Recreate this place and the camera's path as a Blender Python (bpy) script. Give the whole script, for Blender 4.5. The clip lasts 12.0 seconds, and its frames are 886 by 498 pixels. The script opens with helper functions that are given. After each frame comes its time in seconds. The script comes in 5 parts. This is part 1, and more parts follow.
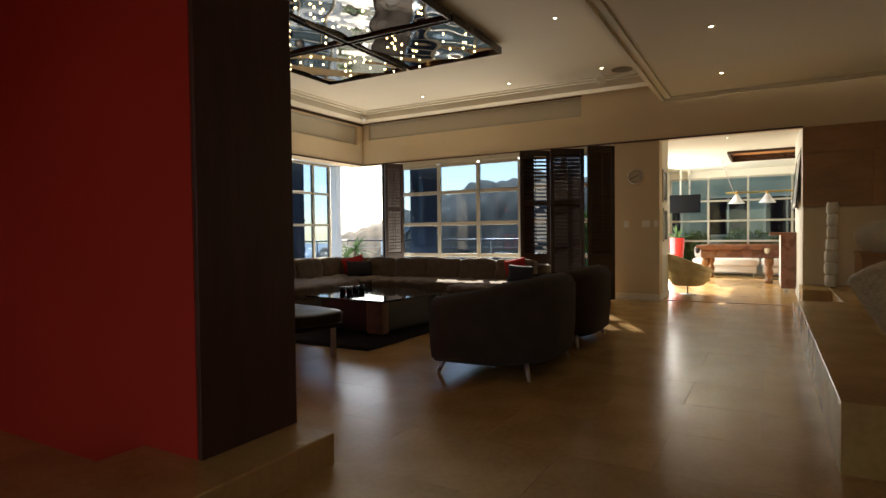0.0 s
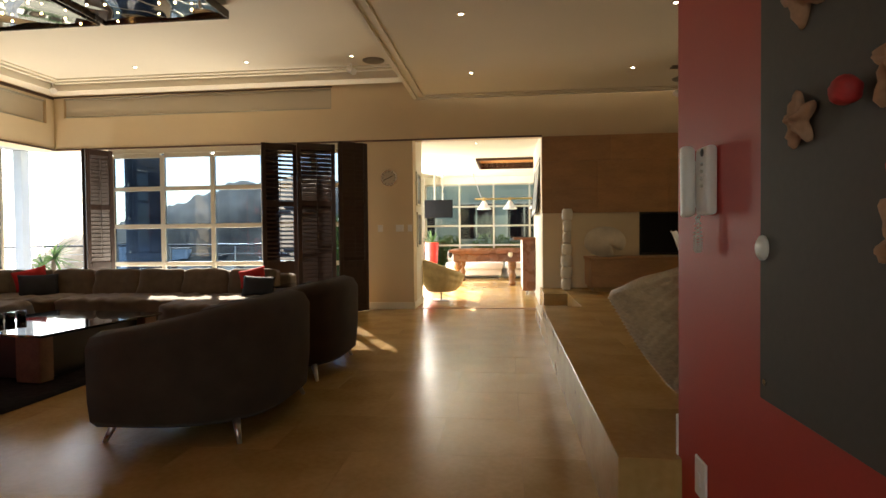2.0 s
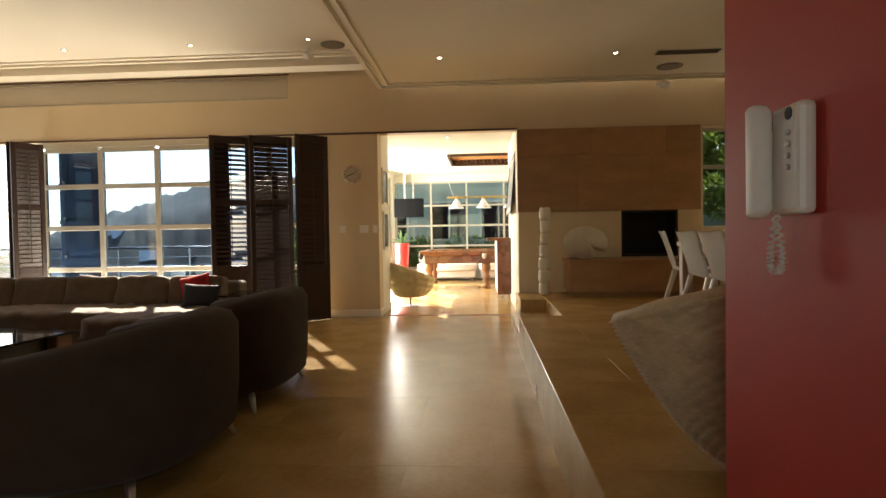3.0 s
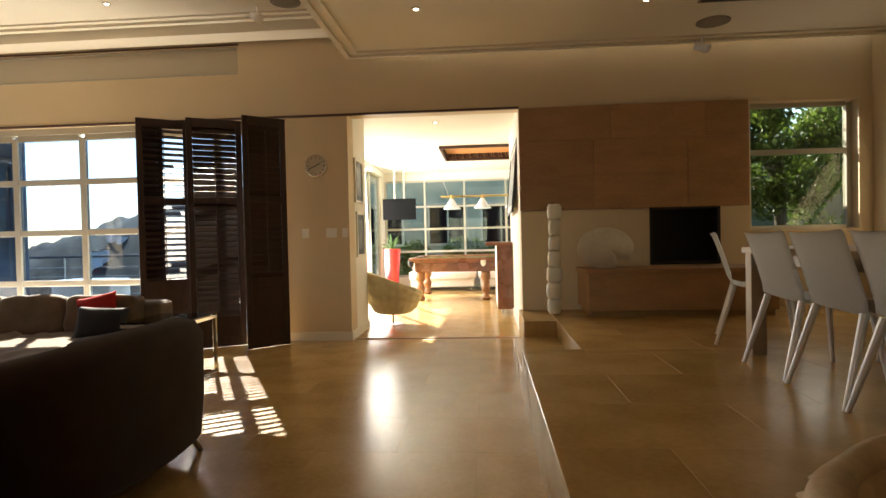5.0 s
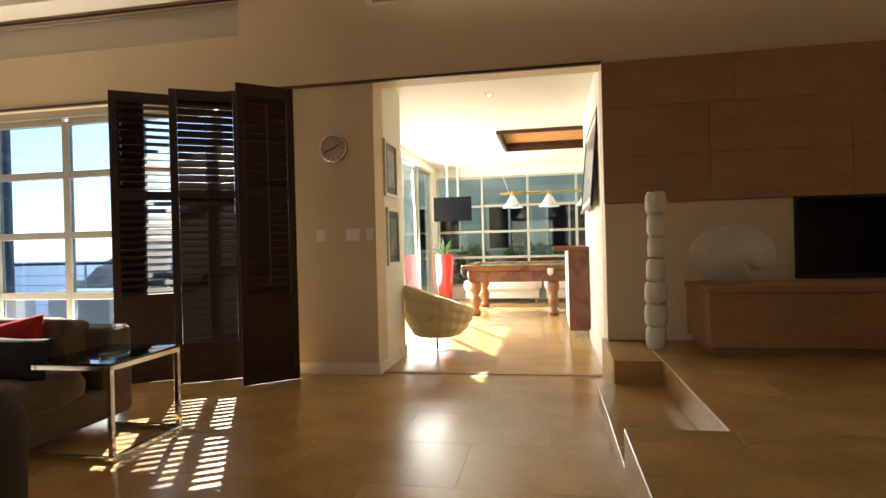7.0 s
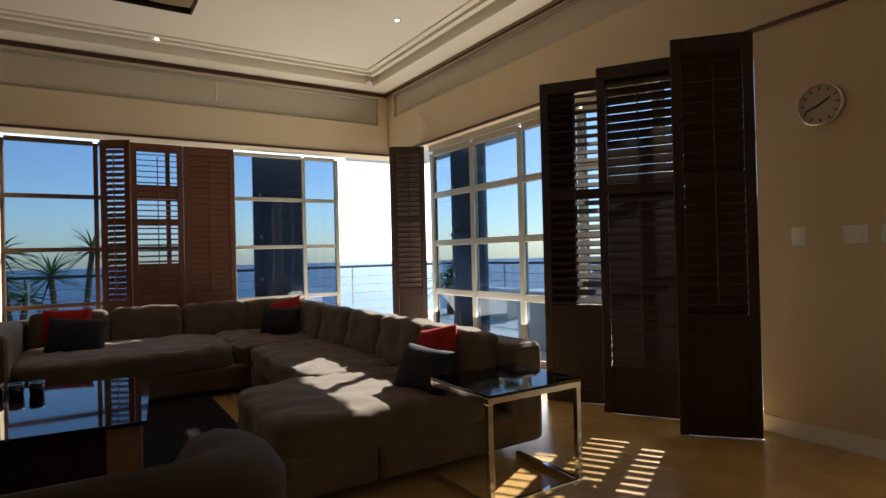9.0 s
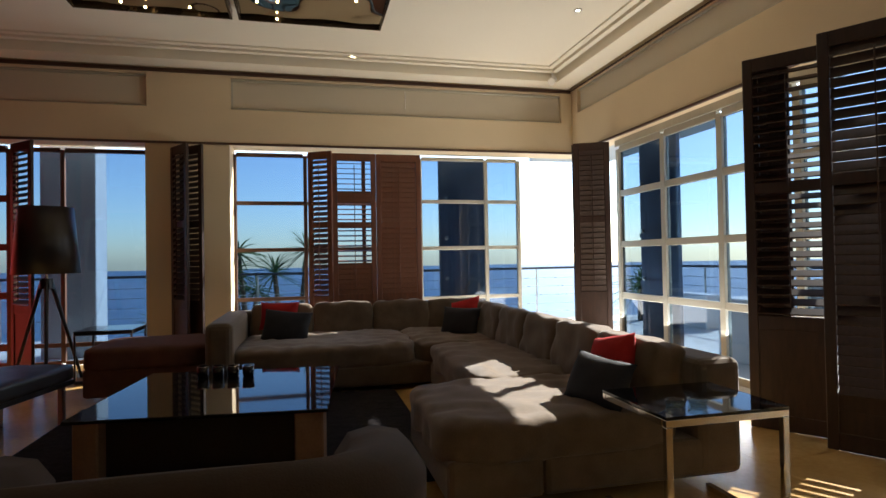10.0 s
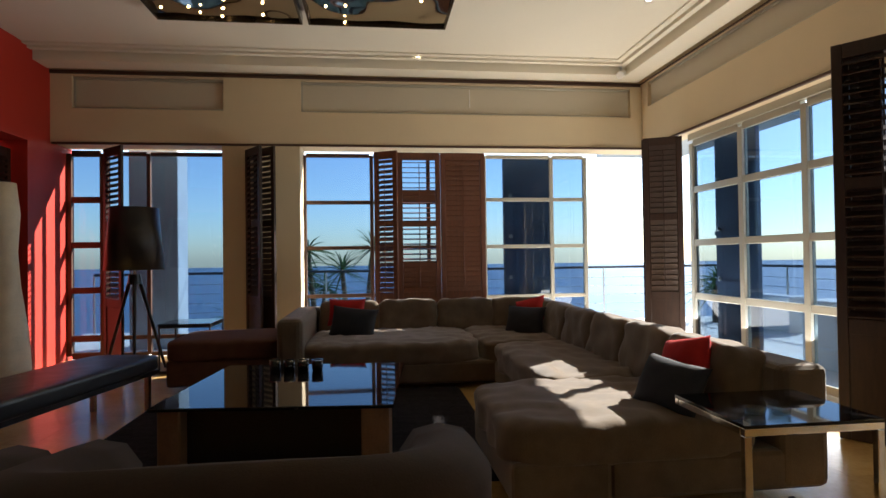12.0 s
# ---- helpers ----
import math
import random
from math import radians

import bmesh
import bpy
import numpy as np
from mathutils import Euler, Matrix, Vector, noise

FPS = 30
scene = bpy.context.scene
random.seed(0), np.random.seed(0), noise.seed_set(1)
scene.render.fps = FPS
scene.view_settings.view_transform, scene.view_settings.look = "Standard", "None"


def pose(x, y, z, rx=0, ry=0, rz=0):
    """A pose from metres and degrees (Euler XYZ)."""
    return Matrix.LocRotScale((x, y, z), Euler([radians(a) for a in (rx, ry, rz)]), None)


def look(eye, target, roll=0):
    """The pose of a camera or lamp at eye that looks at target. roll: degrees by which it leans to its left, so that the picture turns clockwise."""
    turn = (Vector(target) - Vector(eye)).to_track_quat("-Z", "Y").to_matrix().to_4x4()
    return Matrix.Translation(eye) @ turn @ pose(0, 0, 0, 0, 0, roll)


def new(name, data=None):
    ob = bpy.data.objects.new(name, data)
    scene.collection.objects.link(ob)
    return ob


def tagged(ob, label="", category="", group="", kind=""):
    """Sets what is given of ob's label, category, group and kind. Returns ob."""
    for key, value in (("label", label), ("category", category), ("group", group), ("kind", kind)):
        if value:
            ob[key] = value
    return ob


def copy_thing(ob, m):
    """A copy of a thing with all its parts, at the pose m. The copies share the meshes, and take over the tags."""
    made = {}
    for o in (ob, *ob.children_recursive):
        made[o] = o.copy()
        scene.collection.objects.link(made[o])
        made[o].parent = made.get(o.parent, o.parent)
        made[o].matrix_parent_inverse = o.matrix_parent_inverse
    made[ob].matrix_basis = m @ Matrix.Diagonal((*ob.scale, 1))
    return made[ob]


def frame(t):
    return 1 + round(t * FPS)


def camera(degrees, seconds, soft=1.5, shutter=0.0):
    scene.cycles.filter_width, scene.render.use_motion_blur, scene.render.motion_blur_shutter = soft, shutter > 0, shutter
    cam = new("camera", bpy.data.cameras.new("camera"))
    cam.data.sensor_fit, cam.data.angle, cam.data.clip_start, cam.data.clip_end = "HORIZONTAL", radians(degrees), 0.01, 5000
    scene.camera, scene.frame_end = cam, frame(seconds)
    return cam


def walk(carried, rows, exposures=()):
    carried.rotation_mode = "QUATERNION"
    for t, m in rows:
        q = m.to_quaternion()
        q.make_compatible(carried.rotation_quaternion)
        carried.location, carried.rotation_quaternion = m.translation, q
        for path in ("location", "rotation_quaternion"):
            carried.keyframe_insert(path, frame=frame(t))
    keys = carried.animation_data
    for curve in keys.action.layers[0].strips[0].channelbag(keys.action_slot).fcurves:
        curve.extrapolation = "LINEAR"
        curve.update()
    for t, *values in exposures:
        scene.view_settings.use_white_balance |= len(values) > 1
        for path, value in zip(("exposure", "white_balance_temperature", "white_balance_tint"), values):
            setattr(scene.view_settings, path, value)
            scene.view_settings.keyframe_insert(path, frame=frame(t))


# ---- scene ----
cam = camera(75.7, 12.0)
EXPOSURES = [(0.0, 1.65, 7000, 10), (0.8, 1.85, 7000, 10), (1.5, 2.2, 7200, 10), (3.0, 2.42, 7200, 10), (6.5, 2.38, 6900, 10), (8.5, 1.55, 6500, 10), (9.0, 1.46, 6400, 10), (10.0, 1.8, 6300, 10), (12.0, 1.88, 6300, 10)]
ROWS = [
    (0, (0.03, -0.358, 1.162), (-0.96, 1.379, 1.112), -0.7),
    (0.5, (-0.01, -0.101, 1.15), (-0.663, 1.789, 1.102), -0.4),
    (1, (-0.087, 0.138, 1.165), (-0.541, 2.085, 1.116), -0.5),
    (1.5, (-0.093, 0.41, 1.162), (-0.402, 2.386, 1.116), -0.6),
    (2, (-0.071, 0.75, 1.174), (-0.293, 2.738, 1.128), -0.6),
    (2.5, (-0.074, 1.082, 1.18), (-0.235, 3.075, 1.132), -0.6),
    (3, (-0.056, 1.456, 1.202), (-0.189, 3.451, 1.152), -0.9),
    (5, (0.076, 3.057, 1.205), (-0.075, 5.051, 1.169), -1.3),
    (5.5, (0.092, 3.488, 1.192), (-0.061, 5.482, 1.16), -1.3),
    (6, (0.103, 3.914, 1.175), (-0.055, 5.908, 1.15), -1.3),
    (6.5, (0.098, 4.331, 1.189), (-0.106, 6.321, 1.163), -1.4),
    (6.7, (0.069, 4.496, 1.19), (-0.18, 6.48, 1.168), -1.4),
    (8.3, (-0.082, 5.668, 1.235), (-1.353, 7.212, 1.238), -1.6),
    (8.5, (-0.124, 5.758, 1.248), (-1.523, 7.186, 1.252), -1.6),
    (9, (-0.237, 5.922, 1.254), (-1.925, 6.995, 1.268), -1.4),
    (9.5, (-0.295, 6.061, 1.255), (-2.175, 6.743, 1.281), -1.3),
    (10, (-0.313, 6.094, 1.249), (-2.258, 6.56, 1.282), -1.0),
    (10.5, (-0.332, 6.096, 1.246), (-2.297, 6.466, 1.282), -1.0),
    (11, (-0.338, 6.095, 1.242), (-2.313, 6.41, 1.279), -0.9),
    (11.5, (-0.334, 6.09, 1.248), (-2.315, 6.363, 1.281), -0.9),
    (12, (-0.321, 6.091, 1.251), (-2.306, 6.337, 1.281), -0.8),
]
walk(cam, [(t, look(eye, target, roll)) for t, eye, target, roll in ROWS], EXPOSURES)

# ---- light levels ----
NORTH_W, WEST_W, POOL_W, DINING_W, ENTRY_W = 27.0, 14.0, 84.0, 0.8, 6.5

# ---- world, sun and sky ----
world = bpy.data.worlds.new("world")
scene.world = world
world.use_nodes = True
wn = world.node_tree
bg = wn.nodes["Background"]
sky = wn.nodes.new("ShaderNodeTexSky")
sky.sky_type = "NISHITA"
sky.sun_disc = False
SUN_EL, SUN_DIR = 32.6, (-0.47, 0.88)
sky.sun_elevation = radians(SUN_EL)
sky.sun_rotation = math.atan2(SUN_DIR[0], SUN_DIR[1])
sky.air_density, sky.dust_density, sky.ozone_density = 1.0, 0.6, 2.0
wn.links.new(sky.outputs[0], bg.inputs[0])
bg.inputs[1].default_value = 0.15
sun = bpy.data.lights.new("sun", "SUN")
sun.energy, sun.angle, sun.color = 4.5, radians(0.53), (1.0, 0.93, 0.82)
ce = math.cos(radians(SUN_EL))
sun_ob = new("sun", sun)
sun_ob.matrix_world = look((SUN_DIR[0] * ce * 50, SUN_DIR[1] * ce * 50, math.sin(radians(SUN_EL)) * 50), (0, 0, 0))


def window_light(name, place, target, w, h, watts, colour):
    d = bpy.data.lights.new(name, "AREA")
    d.shape, d.size, d.size_y, d.energy, d.color = "RECTANGLE", w, h, watts, colour
    o = new(name, d)
    o.matrix_world = look(place, target)
    return o


# light thrown up from the sunlit terrace through the glass doors
window_light("north_door_light", (-5.3, 9.93, 0.40), (-5.3, 7.6, 3.4), 4.2, 0.6, NORTH_W, (1.0, 0.95, 0.86))
window_light("west_door_light", (-8.05, 7.3, 0.40), (-5.8, 7.2, 3.4), 3.6, 0.6, WEST_W, (1.0, 0.96, 0.9))
# fill lamp added behind the entrance to brighten the red walls
window_light("entry_fill_light", (-1.0, -4.25, 1.3), (-1.0, 0, 1.3), 2.3, 2.3, ENTRY_W, (1.0, 0.95, 0.88))
window_light("pool_window_light", (-2.6, 14.7, 1.5), (0, 14.0, 1.4), 3.4, 2.3, POOL_W, (1.0, 0.98, 0.93))
window_light("dining_window_light", (3.5, 9.8, 1.9), (3.0, 5, 1.0), 1.0, 1.3, DINING_W, (1.0, 0.97, 0.9))


# ---- materials ----
def material(name, colour, rough=0.6, metal=0.0, vary=0.12, scale=4.0, fine=60.0, bump=0.05, spread=0.0, tint=None, coat=0.0, spec=0.5, stretch=(1, 1, 1), sheen=0.0, rvary=0.1):
    m = bpy.data.materials.new(name)
    m.use_nodes = True
    n, ln = m.node_tree.nodes, m.node_tree.links
    b = n["Principled BSDF"]
    co = n.new("ShaderNodeTexCoord")
    mp = n.new("ShaderNodeMapping")
    mp.inputs["Scale"].default_value = stretch
    ln.new(co.outputs["Object"], mp.inputs[0])
    a = n.new("ShaderNodeTexNoise")
    a.inputs["Scale"].default_value, a.inputs["Detail"].default_value = scale, 6
    f = n.new("ShaderNodeTexNoise")
    f.inputs["Scale"].default_value, f.inputs["Detail"].default_value = fine, 4
    ln.new(mp.outputs[0], a.inputs[0])
    ln.new(mp.outputs[0], f.inputs[0])
    c0 = [max(0, c * (1 - vary)) for c in colour]
    c1 = list(tint) if tint else [min(1, c * (1 + vary)) for c in colour]
    ramp = n.new("ShaderNodeValToRGB")
    ramp.color_ramp.elements[0].position, ramp.color_ramp.elements[1].position = 0.32, 0.68
    ramp.color_ramp.elements[0].color, ramp.color_ramp.elements[1].color = (*c0, 1), (*c1, 1)
    mixv = n.new("ShaderNodeMath")
    mixv.operation = "MULTIPLY_ADD"
    mixv.inputs[1].default_value = 0.3
    ln.new(f.outputs[0], mixv.inputs[0])
    sc = n.new("ShaderNodeMath")
    sc.operation = "MULTIPLY"
    sc.inputs[1].default_value = 0.7
    ln.new(a.outputs[0], sc.inputs[0])
    ln.new(sc.outputs[0], mixv.inputs[2])
    ln.new(mixv.outputs[0], ramp.inputs[0])
    last = ramp.outputs[0]
    if spread:
        info = n.new("ShaderNodeObjectInfo")
        mr = n.new("ShaderNodeMapRange")
        mr.inputs["To Min"].default_value, mr.inputs["To Max"].default_value = 1 - spread, 1 + spread
        ln.new(info.outputs["Random"], mr.inputs["Value"])
        hs = n.new("ShaderNodeHueSaturation")
        ln.new(mr.outputs[0], hs.inputs["Value"])
        ln.new(last, hs.inputs["Color"])
        last = hs.outputs[0]
    ln.new(last, b.inputs["Base Color"])
    rr = n.new("ShaderNodeMapRange")
    rr.inputs["To Min"].default_value, rr.inputs["To Max"].default_value = max(0.02, rough - rvary), min(1, rough + rvary)
    ln.new(a.outputs[0], rr.inputs["Value"])
    ln.new(rr.outputs[0], b.inputs["Roughness"])
    b.inputs["Metallic"].default_value = metal
    b.inputs["Coat Weight"].default_value = coat
    b.inputs["Specular IOR Level"].default_value = spec
    b.inputs["Sheen Weight"].default_value = sheen
    if bump:
        bp = n.new("ShaderNodeBump")
        bp.inputs["Strength"].default_value, bp.inputs["Distance"].default_value = bump, 0.01
        ln.new(mixv.outputs[0], bp.inputs["Height"])
        ln.new(bp.outputs[0], b.inputs["Normal"])
    return m


def glowing(name, colour, strength):
    m = bpy.data.materials.new(name)
    m.use_nodes = True
    b = m.node_tree.nodes["Principled BSDF"]
    b.inputs["Base Color"].default_value = (*colour, 1)
    b.inputs["Emission Color"].default_value = (*colour, 1)
    b.inputs["Emission Strength"].default_value = strength
    return m


def pane_glass(name, colour):
    m = bpy.data.materials.new(name)
    m.use_nodes = True
    n, ln = m.node_tree.nodes, m.node_tree.links
    n.remove(n["Principled BSDF"])
    t = n.new("ShaderNodeBsdfTransparent")
    t.inputs[0].default_value = (*colour, 1)
    g = n.new("ShaderNodeBsdfGlossy")
    g.inputs["Roughness"].default_value = 0.01
    lw = n.new("ShaderNodeLayerWeight")
    lw.inputs[0].default_value = 0.5
    pw5 = n.new("ShaderNodeMath")
    pw5.operation = "POWER"
    pw5.inputs[1].default_value = 4.0
    ln.new(lw.outputs["Facing"], pw5.inputs[0])
    fr = n.new("ShaderNodeMapRange")
    fr.inputs["To Min"].default_value, fr.inputs["To Max"].default_value = 0.035, 0.7
    ln.new(pw5.outputs[0], fr.inputs["Value"])
    mx = n.new("ShaderNodeMixShader")
    ln.new(fr.outputs[0], mx.inputs[0])
    ln.new(t.outputs[0], mx.inputs[1])
    ln.new(g.outputs[0], mx.inputs[2])
    ln.new(mx.outputs[0], n["Material Output"].inputs[0])
    return m


M_STONE = material("limestone_floor", (0.46, 0.275, 0.090), 0.24, vary=0.16, scale=2.2, fine=28, bump=0.04, spread=0.07, tint=(0.57, 0.37, 0.14), rvary=0.08)
M_JOINT = material("grout", (0.33, 0.20, 0.075), 0.6, scale=12)
M_WALL = material("cream_wall_paint", (0.66, 0.54, 0.36), 0.75, vary=0.04, scale=1.5, fine=90, bump=0.03)
M_WHITE = material("white_wall_paint", (0.80, 0.77, 0.68), 0.7, vary=0.03, scale=1.5, fine=90, bump=0.02)
M_CEIL = material("ceiling_paint", (0.74, 0.68, 0.55), 0.8, vary=0.03, scale=1.0, fine=80, bump=0.02)
M_RED = material("red_wall_paint", (0.44, 0.024, 0.012), 0.55, vary=0.08, scale=1.3, fine=70, bump=0.04)
M_CLAD = material("sandstone_cladding", (0.35, 0.195, 0.088), 0.5, vary=0.16, scale=2.5, fine=20, bump=0.05, spread=0.10, stretch=(1, 1, 3))
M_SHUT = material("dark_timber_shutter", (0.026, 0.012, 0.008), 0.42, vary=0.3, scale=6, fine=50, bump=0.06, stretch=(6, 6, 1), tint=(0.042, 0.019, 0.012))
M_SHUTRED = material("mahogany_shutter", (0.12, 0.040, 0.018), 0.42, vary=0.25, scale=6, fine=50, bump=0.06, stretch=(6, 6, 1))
M_PANEL = material("dark_timber_panel", (0.070, 0.030, 0.020), 0.45, vary=0.3, scale=4, fine=40, bump=0.05, stretch=(5, 5, 0.6))
M_FRAME = material("champagne_aluminium", (0.42, 0.40, 0.33), 0.4, metal=0.3, vary=0.05, scale=3, bump=0.01)
M_GLASS = pane_glass("tinted_glass", (0.37, 0.45, 0.535))
M_CLEAR = pane_glass("clear_glass", (0.74, 0.78, 0.76))
M_SOFA = material("taupe_chenille", (0.120, 0.087, 0.057), 0.95, vary=0.22, scale=9, fine=140, bump=0.35, sheen=0.3, spec=0.2)
# darker copy of the mocha velour, with backlit shade in its colour
M_TUB = material("shaded_mocha_velour", (0.050, 0.033, 0.023), 0.9, vary=0.2, scale=8, fine=160, bump=0.3, sheen=0.05, spec=0.2)
M_TUBIN = material("mocha_velour", (0.13, 0.085, 0.055), 0.92, vary=0.2, scale=8, fine=160, bump=0.3, sheen=0.3, spec=0.2)
M_OTTO = material("russet_fabric", (0.11, 0.055, 0.04), 0.9, vary=0.2, scale=9, fine=140, bump=0.3, spec=0.2)
M_REDC = material("red_cushion_cloth", (0.38, 0.02, 0.02), 0.85, vary=0.2, scale=9, fine=150, bump=0.3, spec=0.2)
M_NAVY = material("charcoal_cushion_cloth", (0.022, 0.024, 0.030), 0.85, vary=0.25, scale=9, fine=150, bump=0.3, spec=0.3)
M_BGLASS = material("black_glass", (0.006, 0.006, 0.007), 0.04, vary=0.1, bump=0, spec=0.5, rvary=0.01)
M_BLACK = material("black_lacquer", (0.012, 0.010, 0.010), 0.35, vary=0.2, bump=0.02)
M_LEATHER = material("black_leather", (0.014, 0.012, 0.012), 0.38, vary=0.2, scale=8, fine=120, bump=0.25)
M_CHROME = material("polished_chrome", (0.75, 0.74, 0.72), 0.1, metal=1.0, vary=0.03, bump=0, rvary=0.04)
M_STEEL = material("brushed_steel", (0.55, 0.53, 0.5), 0.3, metal=1.0, vary=0.06, bump=0.02)
M_BRASS = material("brass", (0.55, 0.38, 0.14), 0.3, metal=1.0, vary=0.1, bump=0.02)
M_RUG = material("dark_shag_rug", (0.018, 0.016, 0.018), 1.0, vary=0.4, scale=30, fine=250, bump=0.9, spec=0.1)
M_BLOCK = material("brown_stone_block", (0.22, 0.13, 0.08), 0.4, vary=0.25, scale=6)
M_BLIND = material("roller_blind_cloth", (0.55, 0.49, 0.38), 0.85, vary=0.03, scale=2, fine=200, bump=0.05)
M_PLASTIC = material("white_plastic", (0.80, 0.78, 0.74), 0.35, vary=0.02, bump=0)
M_CHAIRW = material("white_chair_shell", (0.82, 0.80, 0.76), 0.4, vary=0.03, scale=3, bump=0.02)
M_TABLE = material("pale_oak_table", (0.42, 0.31, 0.20), 0.45, vary=0.15, scale=5, stretch=(1, 8, 1))
M_WICKER = material("natural_rattan", (0.56, 0.41, 0.24), 0.6, vary=0.25, scale=14, fine=80, bump=0.3, tint=(0.66, 0.50, 0.29))
M_BOARD = material("grey_slate_board", (0.060, 0.052, 0.042), 0.7, vary=0.15, scale=3, fine=50, bump=0.05)
M_STAR = material("dried_starfish", (0.48, 0.29, 0.18), 0.8, vary=0.22, scale=12, fine=90, bump=0.5)
M_SHELLRED = material("red_urchin", (0.42, 0.03, 0.03), 0.6, vary=0.3, scale=20, bump=0.4)
M_CREAMCH = material("woven_cream_chair", (0.62, 0.52, 0.30), 0.75, vary=0.15, scale=10, fine=90, bump=0.3)
M_WOOD = material("mahogany_wood", (0.20, 0.065, 0.022), 0.28, vary=0.3, scale=5, fine=40, bump=0.04, stretch=(1, 6, 1), coat=0.4)
M_OAKWOOD = material("turned_oak", (0.30, 0.13, 0.05), 0.32, vary=0.3, scale=8, stretch=(1, 1, 3), coat=0.3)
M_SLAT = material("cedar_slat", (0.62, 0.27, 0.09), 0.45, vary=0.25, scale=5, stretch=(1, 6, 1))
M_BAIZE = material("green_baize", (0.012, 0.11, 0.035), 0.95, vary=0.1, scale=20, bump=0.1, spec=0.1)
M_REDPOT = material("glossy_red_planter", (0.55, 0.025, 0.03), 0.18, vary=0.05, bump=0, coat=0.6)
M_LEAF = material("aloe_leaf", (0.07, 0.13, 0.045), 0.5, vary=0.35, scale=6, bump=0.1, spread=0.25)
M_TREE = material("tree_leaf", (0.06, 0.12, 0.02), 0.45, vary=0.5, scale=3, bump=0.1, tint=(0.20, 0.28, 0.05))
M_GREYWING = material("grey_green_render", (0.30, 0.32, 0.25), 0.85, vary=0.15, scale=1.2, fine=30, bump=0.1)
# render with outdoor shade put into its blue-grey colour
M_SHADEPAINT = material("shaded_outdoor_render", (0.42, 0.46, 0.50), 0.8, vary=0.06, scale=2, fine=50, bump=0.1)
for lm in (M_TREE, M_LEAF):
    n, ln = lm.node_tree.nodes, lm.node_tree.links
    b = n["Principled BSDF"]
    tr = n.new("ShaderNodeBsdfTranslucent")
    ln.new(b.inputs["Base Color"].links[0].from_socket, tr.inputs[0])
    mx = n.new("ShaderNodeMixShader")
    mx.inputs[0].default_value = 0.5
    ln.new(b.outputs[0], mx.inputs[1])
    ln.new(tr.outputs[0], mx.inputs[2])
    ln.new(mx.outputs[0], n["Material Output"].inputs[0])
M_BARK = material("bark", (0.12, 0.09, 0.06), 0.9, vary=0.3, scale=10, bump=0.5)
M_BONE = material("bone_white_shell", (0.66, 0.60, 0.48), 0.6, vary=0.1, scale=8, bump=0.15)
M_PAPER = material("paper_lantern", (0.72, 0.68, 0.58), 0.75, vary=0.06, scale=9, bump=0.2)
M_FIRE = material("fireplace_soot", (0.008, 0.007, 0.007), 0.7, vary=0.4, scale=6)
M_SCREEN = material("dark_screen", (0.006, 0.006, 0.007), 0.6, vary=0.1, bump=0, spec=0.05)
M_PHOTO = material("photo_print", (0.05, 0.05, 0.05), 0.3, vary=0.8, scale=7, tint=(0.25, 0.24, 0.22), bump=0)
M_TERR = material("terrace_paving", (0.74, 0.70, 0.62), 0.75, vary=0.12, scale=2, fine=40, bump=0.1)
M_RENDER = material("white_outdoor_render", (0.80, 0.78, 0.74), 0.8, vary=0.05, scale=2, fine=50, bump=0.1)
M_BLUE = material("blue_grey_outdoor_paint", (0.10, 0.14, 0.22), 0.6, vary=0.1, scale=2, bump=0.03)
M_RAIL = material("dark_handrail", (0.05, 0.05, 0.055), 0.4, metal=0.5, vary=0.1, bump=0)
M_SEA = material("sea_water", (0.012, 0.055, 0.13), 0.35, vary=0.25, scale=0.004, fine=0.05, bump=0.0, rvary=0.05)
M_HILL = material("bush_hillside", (0.012, 0.012, 0.005), 0.95, vary=0.9, scale=0.09, fine=0.8, bump=0.8, tint=(0.17, 0.12, 0.065))
M_TERRA = material("dark_garden_ground", (0.05, 0.055, 0.03), 0.95, vary=0.4, scale=0.6, bump=0.3)
M_SPEAKER = material("speaker_mesh", (0.24, 0.21, 0.165), 0.8, vary=0.1, scale=90, bump=0.2)
M_LAMP = glowing("downlight_bulb", (1.0, 0.86, 0.62), 6.0)
M_BULB = glowing("halogen_bulb", (1.0, 0.70, 0.28), 7.0)
M_PENDANT = material("frosted_pendant_glass", (0.70, 0.74, 0.82), 0.2, vary=0.05, bump=0, coat=0.5)
# brown timber, also used to paint the shade at ceiling slot and border
M_DKLINE = material("track_timber_and_gap_shade", (0.07, 0.032, 0.018), 0.5, vary=0.2, bump=0.03)


# ---- helpers for building ----
def part(name, bm, mat, parent=None, label="", smooth=False):
    me = bpy.data.meshes.new(name)
    bm.normal_update()
    bm.to_mesh(me)
    bm.free()
    me.materials.append(mat)
    if smooth:
        for p in me.polygons:
            p.use_smooth = True
    o = new(name, me)
    if parent is not None:
        o.parent = parent
    if label:
        tagged(o, label)
    return o


def thing(name, label, category, m=None, group="", kind=""):
    o = new(name)
    o.empty_display_size = 0.1
    if m is not None:
        o.matrix_world = m
    return tagged(o, label, category, group, kind)


def setting(o, label, category):
    return tagged(o, label, category, kind="structure")


